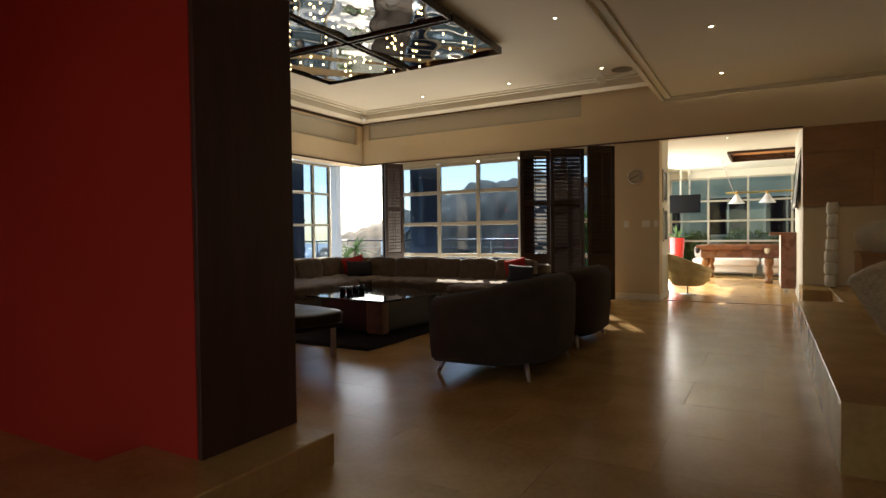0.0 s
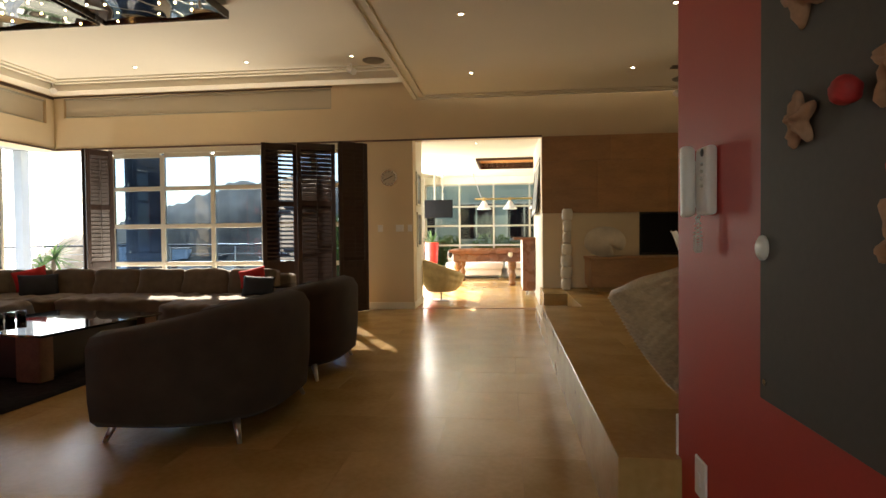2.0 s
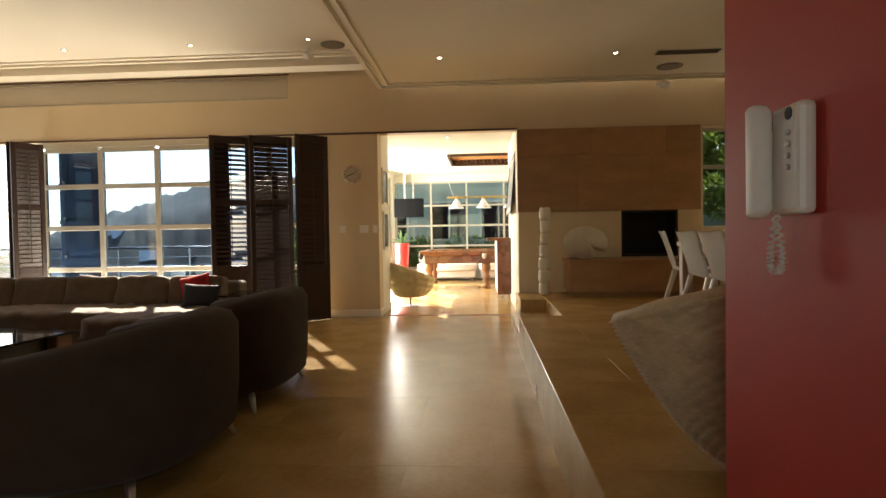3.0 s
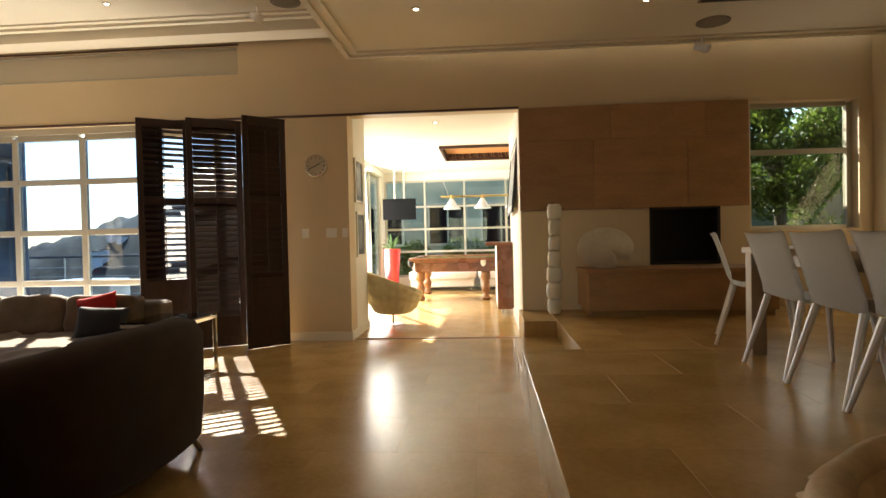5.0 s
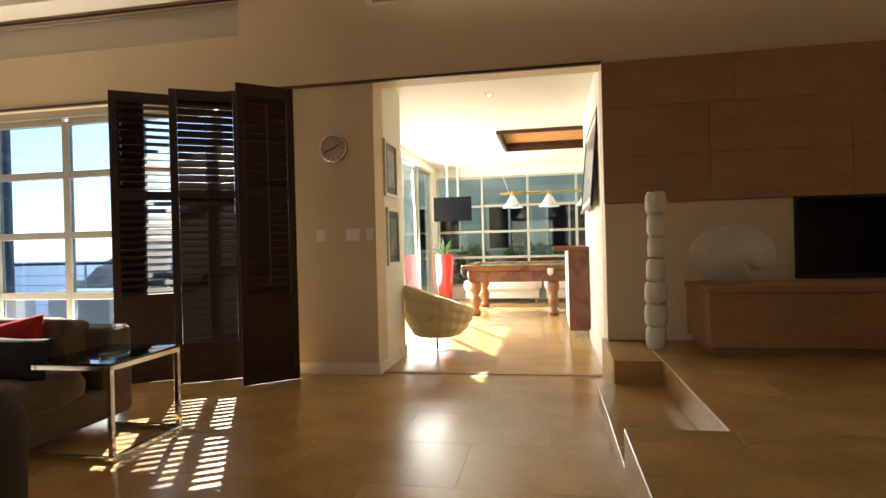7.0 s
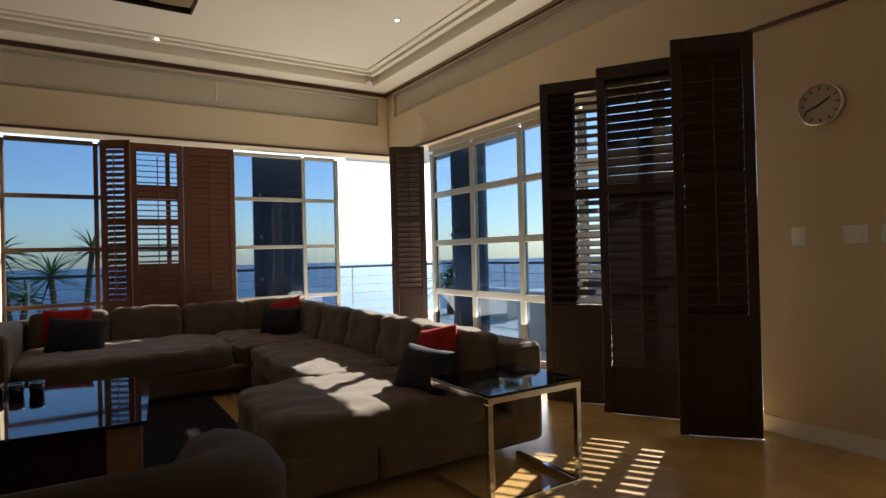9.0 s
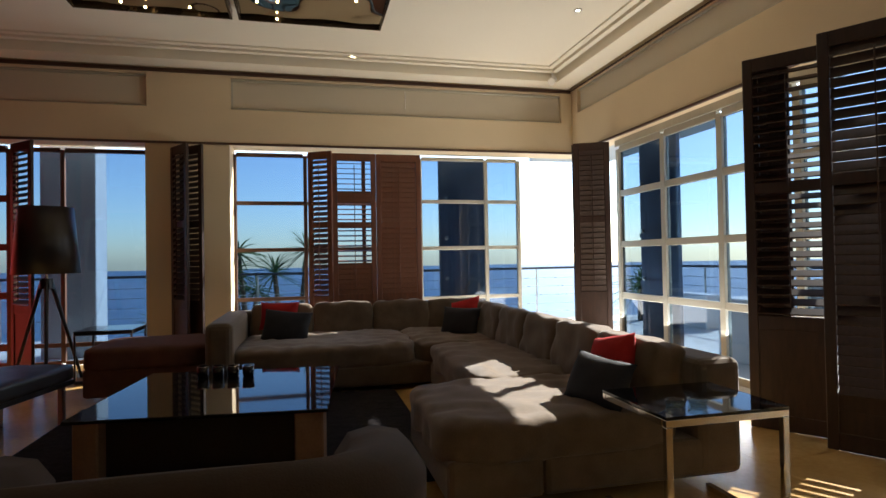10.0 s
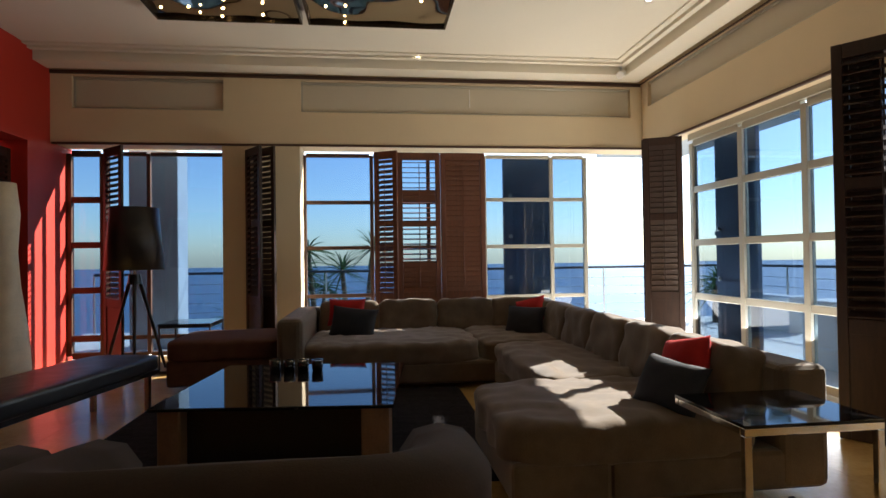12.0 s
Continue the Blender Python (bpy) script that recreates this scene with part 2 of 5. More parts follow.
def box(bm, x0, x1, y0, y1, z0, z1, bevel=0.0, seg=1):
    r = bmesh.ops.create_cube(bm, size=1)
    bmesh.ops.scale(bm, vec=(x1 - x0, y1 - y0, z1 - z0), verts=r["verts"])
    bmesh.ops.translate(bm, vec=((x0 + x1) / 2, (y0 + y1) / 2, (z0 + z1) / 2), verts=r["verts"])
    if bevel:
        es = list({e for v in r["verts"] for e in v.link_edges})
        bmesh.ops.bevel(bm, geom=es, offset=bevel, segments=seg, profile=0.5, affect="EDGES")
    return bm


def boxes(*rows, bevel=0.0, seg=1):
    bm = bmesh.new()
    for r in rows:
        box(bm, *r, bevel=bevel, seg=seg)
    return bm


def rod(bm, p, q, r0, r1=None, seg=10):
    """A tapered round bar from p to q."""
    r1 = r0 if r1 is None else r1
    p, q = Vector(p), Vector(q)
    d = q - p
    m = Matrix.Translation((p + q) / 2) @ d.to_track_quat("Z", "Y").to_matrix().to_4x4()
    bmesh.ops.create_cone(bm, cap_ends=True, segments=seg, radius1=r0, radius2=r1, depth=d.length, matrix=m)
    return bm


def lathe(profile, seg=24, bm=None, m=None, ring=False):
    """A turned shape from (radius, height) pairs; ring: the profile closes on itself and leaves a hole."""
    bm = bm or bmesh.new()
    rings = []
    for r, z in profile:
        rings.append([bm.verts.new((r * math.cos(2 * math.pi * i / seg), r * math.sin(2 * math.pi * i / seg), z)) for i in range(seg)])
    for a, b in zip(rings, rings[1:] + (rings[:1] if ring else [])):
        for i in range(seg):
            bm.faces.new((a[i], a[(i + 1) % seg], b[(i + 1) % seg], b[i]))
    if not ring:
        bm.faces.new(list(reversed(rings[0])))
        bm.faces.new(rings[-1])
    if m is not None:
        bmesh.ops.transform(bm, matrix=m, verts=[v for r in rings for v in r])
    return bm


def cushion(sx, sy, sz, power=4.0, n=9, wrinkle=0.012, seed=0.0, pinch=0.0):
    """A soft upholstered block, centred, with rounded edges and slight creases."""
    bm = bmesh.new()
    bmesh.ops.create_cube(bm, size=2)
    bmesh.ops.subdivide_edges(bm, edges=bm.edges[:], cuts=n, use_grid_fill=True)
    for v in bm.verts:
        x, y, z = v.co
        k = (abs(x) ** power + abs(y) ** power + abs(z) ** power) ** (1 / power)
        x, y, z = x / k, y / k, z / k
        if pinch:
            z *= 1 - pinch * max(abs(x), abs(y)) ** 2
        w = noise.noise(Vector((x * sx * 4 + seed, y * sy * 4, z * sz * 4))) * wrinkle
        v.co = (x * sx / 2 + w, y * sy / 2 + w, z * sz / 2 + w * 1.2)
    return bm


def move(bm, m):
    bmesh.ops.transform(bm, matrix=m, verts=bm.verts[:])
    return bm


# ---- structure: floors ----
floor = setting(part("floor", boxes((-8.32, 4.6, -4.0, 9.9, -0.3, -0.002), (-2.5, 3.0, 9.9, 17.2, -0.3, -0.002)), M_JOINT), "polished honey limestone floor with fine joints", "floor")
platform = setting(part("platform", boxes((0.332, 4.6, 2.90, 7.41, -0.01, 0.345), (0.777, 4.6, 7.41, 9.9, -0.01, 0.345), (0.332, 0.777, 7.41, 8.95, -0.01, 0.169), (0.45, 0.777, 8.95, 9.9, -0.01, 0.339), bevel=0.004), M_STONE), "raised limestone dining platform with a lower notched step", "platform")
step_plinth = setting(part("plinth", boxes((-2.6, -1.89, 0.2, 1.87, -0.01, 0.16), bevel=0.006), M_STONE), "low limestone plinth beside the entrance", "plinth")
pool_sill = setting(part("threshold", boxes((-1.54, 0.44, 9.92, 10.0, -0.005, 0.004)), M_CLAD), "worn pebble threshold strip across the opening", "threshold")

# ---- structure: walls ----
B0, B1, W1 = 2.73, 3.26, 3.15          # underside of the beam, bottom of the clerestory
wall_north = setting(part("wall_north", boxes((-8.30, 4.45, 9.82, 10.12, B0, B1), (-2.36, -1.56, 9.82, 10.12, 0, B0), (-2.89, 4.45, 9.82, 10.12, B1, 3.758),
                     (-8.30, -7.62, 9.82, 10.12, B1, 3.758), (-7.62, -2.89, 9.82, 10.12, 3.602, 3.758), (0.49, 1.975, 9.822, 10.12, 0, B0), (2.72, 3.10, 9.822, 10.12, 0, B0), (1.975, 2.72, 9.822, 10.12, 0, 0.86), (1.975, 2.72, 9.822, 10.12, 1.50, B0), (3.10, 4.45, 9.82, 10.12, 0, 1.22), (4.28, 4.45, 9.82, 10.12, 1.22, B0),
                     (3.10, 4.28, 9.82, 10.12, 2.68, B0)), M_WALL), "cream painted wall and deep beam over the openings", "wall")
wall_west = setting(part("wall_west", boxes((-8.30, -7.80, 2.20, 9.82, B0, W1), (-8.30, -7.80, 4.22, 5.18, 0, B0), (-8.30, -7.80, 4.24, 5.20, W1, 3.55), (-8.30, -7.80, 2.2, 2.45, W1, 3.55),
                    (-8.30, -7.80, 9.655, 9.82, W1, 3.55), (-8.30, -7.80, 2.2, 9.82, 3.55, 3.758)), M_WALL), "cream painted wall with deep beam over glass doors", "wall")
wall_south = setting(part("wall_south", boxes((-8.30, -7.34, 1.9, 2.2, 0, 3.758), (-7.34, -5.6, 1.9, 2.2, 2.66, 3.758), (-5.6, -2.2, 1.30, 1.90, 0, 3.758), (-5.6, -5.3, 1.90, 2.2, 0, 3.758)), M_RED), "deep red painted wall", "wall")
wall_room = setting(part("wall_back_room", boxes((-8.3, -5.5, 0.4, 0.6, 0, 4.0), (-8.3, -8.1, 0.6, 1.9, 0, 4.0), (-5.6, -5.4, 0.6, 1.30, 0, 4.0)), M_RED), "shaded red wall of a side room", "wall")
entry_panel = setting(part("door_panel", boxes((-2.198, -2.17, 1.30, 1.895, 0.16, 3.3), bevel=0.003), M_PANEL), "dark stained timber panel lining the wall end", "panel")
wall_entry = setting(part("wall_entry", boxes((0.56, 0.78, -4.0, 2.94, 0, 3.34)), M_RED), "deep red painted entrance wall", "wall")
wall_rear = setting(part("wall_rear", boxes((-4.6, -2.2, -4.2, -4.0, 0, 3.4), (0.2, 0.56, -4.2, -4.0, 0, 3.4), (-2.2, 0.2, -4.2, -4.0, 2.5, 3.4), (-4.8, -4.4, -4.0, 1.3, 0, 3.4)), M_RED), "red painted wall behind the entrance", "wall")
wall_east = setting(part("wall_east", boxes((4.43, 4.65, 2.6, 9.9, 0, 3.5), (0.78, 4.5, 2.6, 2.89, 0, 3.5)), M_WALL), "cream painted wall beside the dining area", "wall")
wall_reveal = setting(part("wall_passage", boxes((-1.86, -1.56, 10.12, 10.80, 0, 2.84)), M_WHITE), "white painted passage wall with pictures", "wall")
wall_reveal_r = setting(part("wall_bar", boxes((0.49, 0.75, 10.12, 12.6, 0, 2.84), (0.75, 3.0, 12.45, 12.6, 0, 2.84)), M_WHITE), "white painted wall beside the bar", "wall")
wall_pool = setting(part("wall_pool_room", boxes((-2.56, -1.86, 10.65, 10.80, 0, 2.84), (-2.56, -2.36, 10.80, 12.92, 0, 2.70), (2.9, 3.1, 12.6, 17.2, 0, 2.84), (-2.4, 2.9, 17.0, 17.2, 0, 0.30), (-2.4, 2.9, 17.0, 17.2, 2.62, 2.84), (-2.56, -2.4, 16.5, 17.2, 0, 2.84), (-2.56, -2.36, 10.8, 16.5, 2.70, 2.84)), M_WHITE), "white painted pool room walls", "wall")
baseboard = setting(part("baseboard", boxes((-2.36, -1.545, 9.802, 9.82, 0, 0.11), (-1.56, -1.542, 9.82, 10.80, 0, 0.11), (0.475, 0.49, 10.12, 12.0, 0, 0.11), (0.542, 0.56, -3.9, 2.958, 0, 0.10), (0.555, 0.80, 2.94, 2.958, 0.346, 0.50), bevel=0.003), M_WHITE), "painted skirting board along the walls", "baseboard")

# ---- structure: ceilings ----
bm = boxes((-8.30, -1.5, 1.9, 9.95, 3.76, 4.0))
# stepped cornice round the lounge ceiling
for inset, drop in ((0.0, 0.14), (0.34, 0.040), (0.44, 0.020)):
    a = 0.30 if inset == 0 else 0.07
    box(bm, -7.80 + inset + 0.06, -7.80 + inset + 0.06 + a, 2.2, 9.74 - inset, 3.76 - drop, 3.762)
    box(bm, -7.80 + inset + 0.06 + a, -1.5, 9.74 - inset - a, 9.74 - inset, 3.76 - drop, 3.762)
ceiling = setting(part("ceiling_lounge", bm, M_CEIL), "pale plaster lounge ceiling with stepped border", "ceiling")
bm = boxes((-1.5, 4.6, 1.9, 9.56, 3.31, 4.0), (-4.8, 4.6, -4.2, 1.9, 3.31, 4.0))
for inset, drop in ((0.02, 0.03), (0.13, 0.018)):
    box(bm, -1.5 + inset, -1.5 + inset + 0.06, 1.9, 9.54 - inset, 3.31 - drop, 3.312)
    box(bm, -1.5 + inset + 0.06, 4.4, 9.54 - inset - 0.06, 9.54 - inset, 3.31 - drop, 3.312)
ceiling_low = setting(part("ceiling_dining", bm, M_CEIL), "dropped plaster ceiling with moulded edge", "ceiling")
# closes the slot; its dark colour paints the shade inside
setting(part("ceiling_gap", boxes((-1.5, 4.6, 9.56, 9.95, 3.9, 4.0)), M_DKLINE), "slab closing the ceiling slot, coloured dark as its shade", "ceiling")
bm = boxes((-1.86, 3.1, 10.12, 10.65, 2.84, 3.0), (-2.56, 3.1, 10.65, 13.15, 2.84, 3.0), (-2.56, 3.1, 14.75, 17.4, 2.84, 3.0), (-2.56, -0.70, 13.15, 14.75, 2.84, 3.0), (1.2, 3.1, 13.15, 14.75, 2.84, 3.0), (-0.9, 1.4, 13.0, 14.9, 3.2, 3.3))
ceiling_pool = setting(part("ceiling_pool_room", bm, M_WHITE), "white painted pool room ceiling", "ceiling")
track = setting(part("trim", boxes((-7.79, 0.49, 9.80, 9.835, 2.705, 2.732), (-7.815, -7.78, 2.22, 9.8, 2.705, 2.732), bevel=0.003), M_DKLINE), "dark timber shutter track under the beam", "trim")
# thin strips that paint the shadow line above the blinds
setting(part("trim", boxes((-7.80, -2.87, 9.80, 9.82, 3.605, 3.618), (-7.80, -7.78, 2.2, 9.80, 3.575, 3.618)), M_DKLINE), "dark strip painted as the shadow line under the ceiling border", "trim")


# ---- windows ----
def glazing(name, label, origin, along, width, z0, z1, mull, bars, glass, frame_w=0.05, depth=0.07, metal=None):
    """A glazed wall: frame, mullions and one pane in each field. along: 'x' or 'y'."""
    t = thing(name, label, "window", kind="structure")
    metal = metal or M_FRAME
    ox, oy = origin

    def bar(u0, u1, a, b, nm, d=depth):
        if along == "x":
            part(nm, boxes((ox + u0, ox + u1, oy - d / 2, oy + d / 2, a, b), bevel=0.004), metal, t)
        else:
            part(nm, boxes((ox - d / 2, ox + d / 2, oy + u0, oy + u1, a, b), bevel=0.004), metal, t)
    us = [0.0] + list(mull) + [width]
    zs = [z0] + list(bars) + [z1]
    for i, u in enumerate(us):
        bar(u - frame_w / 2, u + frame_w / 2, z0, z1, "mullion")
    for z in zs:
        for a, b in zip(us, us[1:]):
            bar(a + frame_w / 2, b - frame_w / 2, z - frame_w / 2, z + frame_w / 2, "glazing_bar", depth * 0.8)
    for a, b in zip(us, us[1:]):
        for c, d in zip(zs, zs[1:]):
            e = frame_w / 2
            if along == "x":
                o = part("pane", boxes((ox + a + e, ox + b - e, oy - 0.004, oy + 0.004, c + e, d - e)), glass, t)
            else:
                o = part("pane", boxes((ox - 0.004, ox + 0.004, oy + a + e, oy + b - e, c + e, d - e)), glass, t)
            o.visible_shadow = False
    return t


BARS = (0.74, 1.39, 2.04)
glazing("window_1", "tall gridded glass doors in champagne aluminium frames", (-6.90, 10.03), "x", 4.5, 0.05, 2.61, (0.94, 1.85, 2.75, 3.62), BARS, M_GLASS, frame_w=0.075)
setting(part("trim", boxes((-6.94, -2.365, 9.985, 10.075, 2.648, 2.729), bevel=0.003), M_FRAME), "aluminium head rail above the glass doors", "trim")
glazing("window_2", "gridded glass door beside the open corner", (-8.20, 7.66), "y", 1.47, 0.05, 2.66, (0.97,), (0.69, 1.395, 2.055), M_GLASS)
glazing("window_3", "dark framed gridded glass doors with sea view", (-8.20, 5.19), "y", 2.45, 0.05, 2.66, (0.90, 1.68), (0.75, 1.40, 2.02), M_GLASS, metal=M_DKLINE)
glazing("window_4", "narrow dark framed glass door beside the red wall", (-8.20, 2.22), "y", 0.42, 0.05, 2.66, (), (0.27, 0.89, 1.475, 2.06), M_GLASS, frame_w=0.08, metal=M_DKLINE)
glazing("window_5", "dark framed tall glass pane door", (-8.20, 2.68), "y", 1.52, 0.05, 2.66, (0.52,), (0.27,), M_GLASS, metal=M_DKLINE)
glazing("window_6", "small window onto dense garden foliage", (3.13, 9.98), "x", 1.12, 1.24, 2.66, (), (2.12,), M_CLEAR, frame_w=0.06)
glazing("window_7", "gridded pool room window wall", (-2.37, 17.02), "x", 5.2, 0.30, 2.62, (0.97, 1.94, 2.95, 3.95), (0.9, 1.45, 2.0), M_CLEAR)
# unseen opening added in the rear wall for the entry fill lamp
glazing("window_9", "unseen glazed opening added to light the entrance", (-2.2, -4.1), "x", 2.4, 0.03, 2.5, (0.7, 1.7), (1.0,), M_CLEAR)
glazing("window_8", "pool room glass doors to the terrace", (-2.46, 12.96), "y", 3.51, 0.05, 2.70, (1.2, 2.4), (), M_CLEAR, frame_w=0.07)

# ---- outside ----
sea = setting(part("water", boxes((-15000, 4000, -9000, 15000, -61, -60)), M_SEA), "calm deep blue sea to the horizon", "sea")
terrace = setting(part("terrace", boxes((-11.2, -8.33, 1.0, 13.4, -0.3, -0.02), (-8.33, -2.56, 10.13, 13.4, -0.3, -0.02), (-4.6, -2.56, 13.4, 17.6, -0.3, -0.02)), M_TERR), "sunlit pale terrace paving", "terrace")
# garden slope below the terrace, falling to the sea
bm = bmesh.new()
bmesh.ops.create_grid(bm, x_segments=60, y_segments=60, size=1)
for v in bm.verts:
    x, y = v.co.x * 260 - 150, v.co.y * 260 + 160
    d = max(0.0, max(-9 - x, y - 14 if x > -30 else 0.0))
    v.co = (x, y, -1.2 - 0.30 * d + 2.5 * noise.noise(Vector((x * 0.03, y * 0.03, 0))) * min(1, d / 20))
ground = setting(part("ground", bm, M_TERRA, None, "", True), "dark bushy slope falling to the sea", "ground")
# headland to the north-west
bm = bmesh.new()
NB, NR = 180, 30
rows = []
for i in range(NB + 1):
    bearing = 44 - 62 * i / NB
    s = i / NB
    crest = 460 * math.tan(radians(-5 + 10.0 * min(1, s * 3.4) ** 0.55 + 5.0 * max(0, s - 0.3)))
    row = []
    for j in range(NR + 1):
        f = j / NR
        r = 200 + 420 * f
        z = -60 + (crest + 60) * math.sin(min(1, f / 0.62) * math.pi / 2) ** 1.3
        z += 14 * noise.noise(Vector((i * 0.08, f * 6, 3))) * f + 8.0 * noise.noise(Vector((i * 0.35, f * 20, 7))) * f
        row.append(bm.verts.new((-math.sin(radians(bearing)) * r, math.cos(radians(bearing)) * r, z)))
    rows.append(row)
for a, b in zip(rows, rows[1:]):
    for j in range(NR):
        bm.faces.new((a[j], a[j + 1], b[j + 1], b[j]))
hill = setting(part("backdrop", bm, M_HILL, None, "", True), "bush covered headland rising behind the bay", "hill")


def railing(x0, y0, x1, y1):
    t = thing("balustrade", "terrace balustrade with dark handrail and thin wires", "railing", group="terrace railings")
    L = math.hypot(x1 - x0, y1 - y0)
    part("handrail", rod(bmesh.new(), (x0, y0, 1.02), (x1, y1, 1.02), 0.024), M_RAIL, t)
    n = int(L / 1.3)
    for i in range(n + 1):
        f = i / n
        part("post", rod(bmesh.new(), (x0 + (x1 - x0) * f, y0 + (y1 - y0) * f, -0.02), (x0 + (x1 - x0) * f, y0 + (y1 - y0) * f, 1.0), 0.018), M_STEEL, t)
    for k in range(5):
        z = 0.14 + k * 0.17
        part("wire", rod(bmesh.new(), (x0, y0, z), (x1, y1, z), 0.005, seg=6), M_STEEL, t)


railing(-11.1, 1.2, -11.1, 13.3)
railing(-11.1, 13.3, -4.7, 13.3)
for i, (x, y, w, d, h) in enumerate(((-9.3, 7.2, 0.5, 0.95, 0.72), (-5.85, 11.2, 0.9, 0.5, 0.72), (-4.9, 12.0, 0.5, 1.4, 0.7))):
    o = tagged(part("planter_wall", boxes((x - w / 2, x + w / 2, y - d / 2, y + d / 2, -0.03, h), bevel=0.02, seg=2), M_RENDER), "low white rendered planter block on the terrace", "planter", "terrace planter blocks")


def screen(x0, x1, y0, y1):
    t = thing("door_leaf", "blue tinted folded terrace door leaf standing open", "door", group="folded terrace doors")
    part("leaf", boxes((x0, x1, y0, y1, 0.02, 2.72), bevel=0.01), M_BLUE, t)
    wide = x1 - x0 > y1 - y0
    for z in (0.9, 1.5, 2.1):
        if wide:
            part("rail", boxes((x0, x1, y0 - 0.012, y0, z - 0.025, z + 0.025)), M_BLUE, t)
        else:
            part("rail", boxes((x1, x1 + 0.012, y0, y1, z - 0.025, z + 0.025)), M_BLUE, t)
        part("knob", lathe([(0.022, 0), (0.03, 0.015), (0.015, 0.03), (0.001, 0.032)], 14, m=pose(x0 + 0.1, y0 - 0.012, z + 0.05, 90, 0, 0) if wide else pose(x1 + 0.012, y0 + 0.1, z + 0.05, 0, 90, 0)), M_STEEL, t)


screen(-6.86, -6.10, 10.28, 10.34)
screen(-8.62, -8.56, 8.02, 8.77)
# hidden slab, post and bracket added to keep sun off the sofa
canopy = thing("terrace_canopy", "unseen canopy added to block sun at the terrace corner", "canopy")
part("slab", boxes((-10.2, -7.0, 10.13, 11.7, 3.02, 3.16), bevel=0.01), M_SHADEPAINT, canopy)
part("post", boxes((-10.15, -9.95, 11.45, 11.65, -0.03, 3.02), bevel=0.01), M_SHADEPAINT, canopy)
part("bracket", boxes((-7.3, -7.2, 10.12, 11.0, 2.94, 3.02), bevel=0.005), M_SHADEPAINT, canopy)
# the blue-grey colour stands for the column's shaded side
column = tagged(part("column", boxes((-9.5, -9.05, 2.60, 3.28, -0.03, 3.6), bevel=0.01), M_SHADEPAINT), "terrace column with its shade painted blue-grey", "column")


def blade_crown(t, centre, count, length, width, up, mat, seed, nm="leaf"):
    r = random.Random(seed)
    for k in range(count):
        a = 2 * math.pi * k / count + r.uniform(-0.3, 0.3)
        rise = r.uniform(*up)
        L = length * r.uniform(0.75, 1.1)
        bm = bmesh.new()
        prev = None
        for i in range(7):
            s = i / 6
            rad = L * (s * math.cos(rise) * (0.6 + 0.5 * s))
            z = L * (s * math.sin(rise) - 0.45 * s * s * (1 - math.sin(rise) * 0.6))
            w = width * (1 - s) ** 0.7 * (0.6 + 1.2 * s if s < 0.3 else 1.0) + 0.002
            c = Vector((rad * math.cos(a), rad * math.sin(a), z))
            side = Vector((-math.sin(a), math.cos(a), 0)) * w
            row = [bm.verts.new(c - side + Vector((0, 0, w * 0.5))), bm.verts.new(c - Vector((0, 0, w * 0.25))), bm.verts.new(c + side + Vector((0, 0, w * 0.5)))]
            if prev:
                bm.faces.new((prev[0], row[0], row[1], prev[1]))
                bm.faces.new((prev[1], row[1], row[2], prev[2]))
            prev = row
        o = part(nm, bm, mat, t, "", True)
        o.location = centre


def aloe_tree(x, y, z0, heights, seed):
    t = thing("aloe_tree", "spiky tree aloe beyond the terrace", "tree", pose(x, y, z0), "tree aloes")
    r = random.Random(seed)
    for k, h in enumerate(heights):
        dx, dy = r.uniform(-0.5, 0.5), r.uniform(-0.5, 0.5)
        part("trunk", rod(bmesh.new(), (0, 0, 0), (dx, dy, h), 0.07, 0.045), M_BARK, t)
        blade_crown(t, (dx, dy, h), 38, 0.66, 0.024, (-0.35, 1.15), M_LEAF, seed + k)


aloe_tree(-11.9, 5.75, -2.0, (3.45, 3.0), 1)
aloe_tree(-11.9, 5.15, -2.0, (3.4, 3.05), 7)
aloe_tree(-12.1, 4.75, -2.0, (2.95, 2.65), 9)
aloe_tree(-9.9, 4.6, -0.05, (0.25,), 15)
aloe_tree(-10.2, 12.4, -0.05, (0.6, 0.8), 21)
low_wall = thing("low_wall", "white rendered low wall by the terrace edge", "wall")
part("block", boxes((-9.6, -8.6, 12.6, 13.0, -0.03, 0.55), bevel=0.02), M_RENDER, low_wall)


def leaf_mass(name, label, category, places, count, size, mat, seed, trunk=None):
    """A shrub or tree crown of many small folded leaves."""
    t = thing(name, label, category)
    r = random.Random(seed)
    vs, fs = [], []
    for k in range(count):
        cx, cy, cz, rad = places[r.randrange(len(places))]
        while True:
            p = Vector((r.uniform(-1, 1), r.uniform(-1, 1), r.uniform(-1, 1)))
            if 0.25 < p.length < 1:
                break
        p = Vector((cx, cy, cz)) + p * rad
        q = Euler((r.uniform(-1.2, 1.2), r.uniform(-1.2, 1.2), r.uniform(0, 6.3))).to_matrix()
        s = size * r.uniform(0.6, 1.3)
        b = len(vs)
        for u in ((-s, 0, 0), (0, -s * 0.45, s * 0.12), (s, 0, 0), (0, s * 0.45, s * 0.12)):
            vs.append(tuple(p + q @ Vector(u)))
        fs += [(b, b + 1, b + 2), (b, b + 2, b + 3)]
    me = bpy.data.meshes.new("foliage")
    me.from_pydata(vs, [], fs)
    me.materials.append(mat)
    o = new("foliage", me)
    o.parent = t
    if trunk:
        bm = bmesh.new()
        for p, q, a, b2 in trunk:
            rod(bm, p, q, a, b2)
        part("trunk", bm, M_BARK, t)
    return t


r0 = random.Random(3)
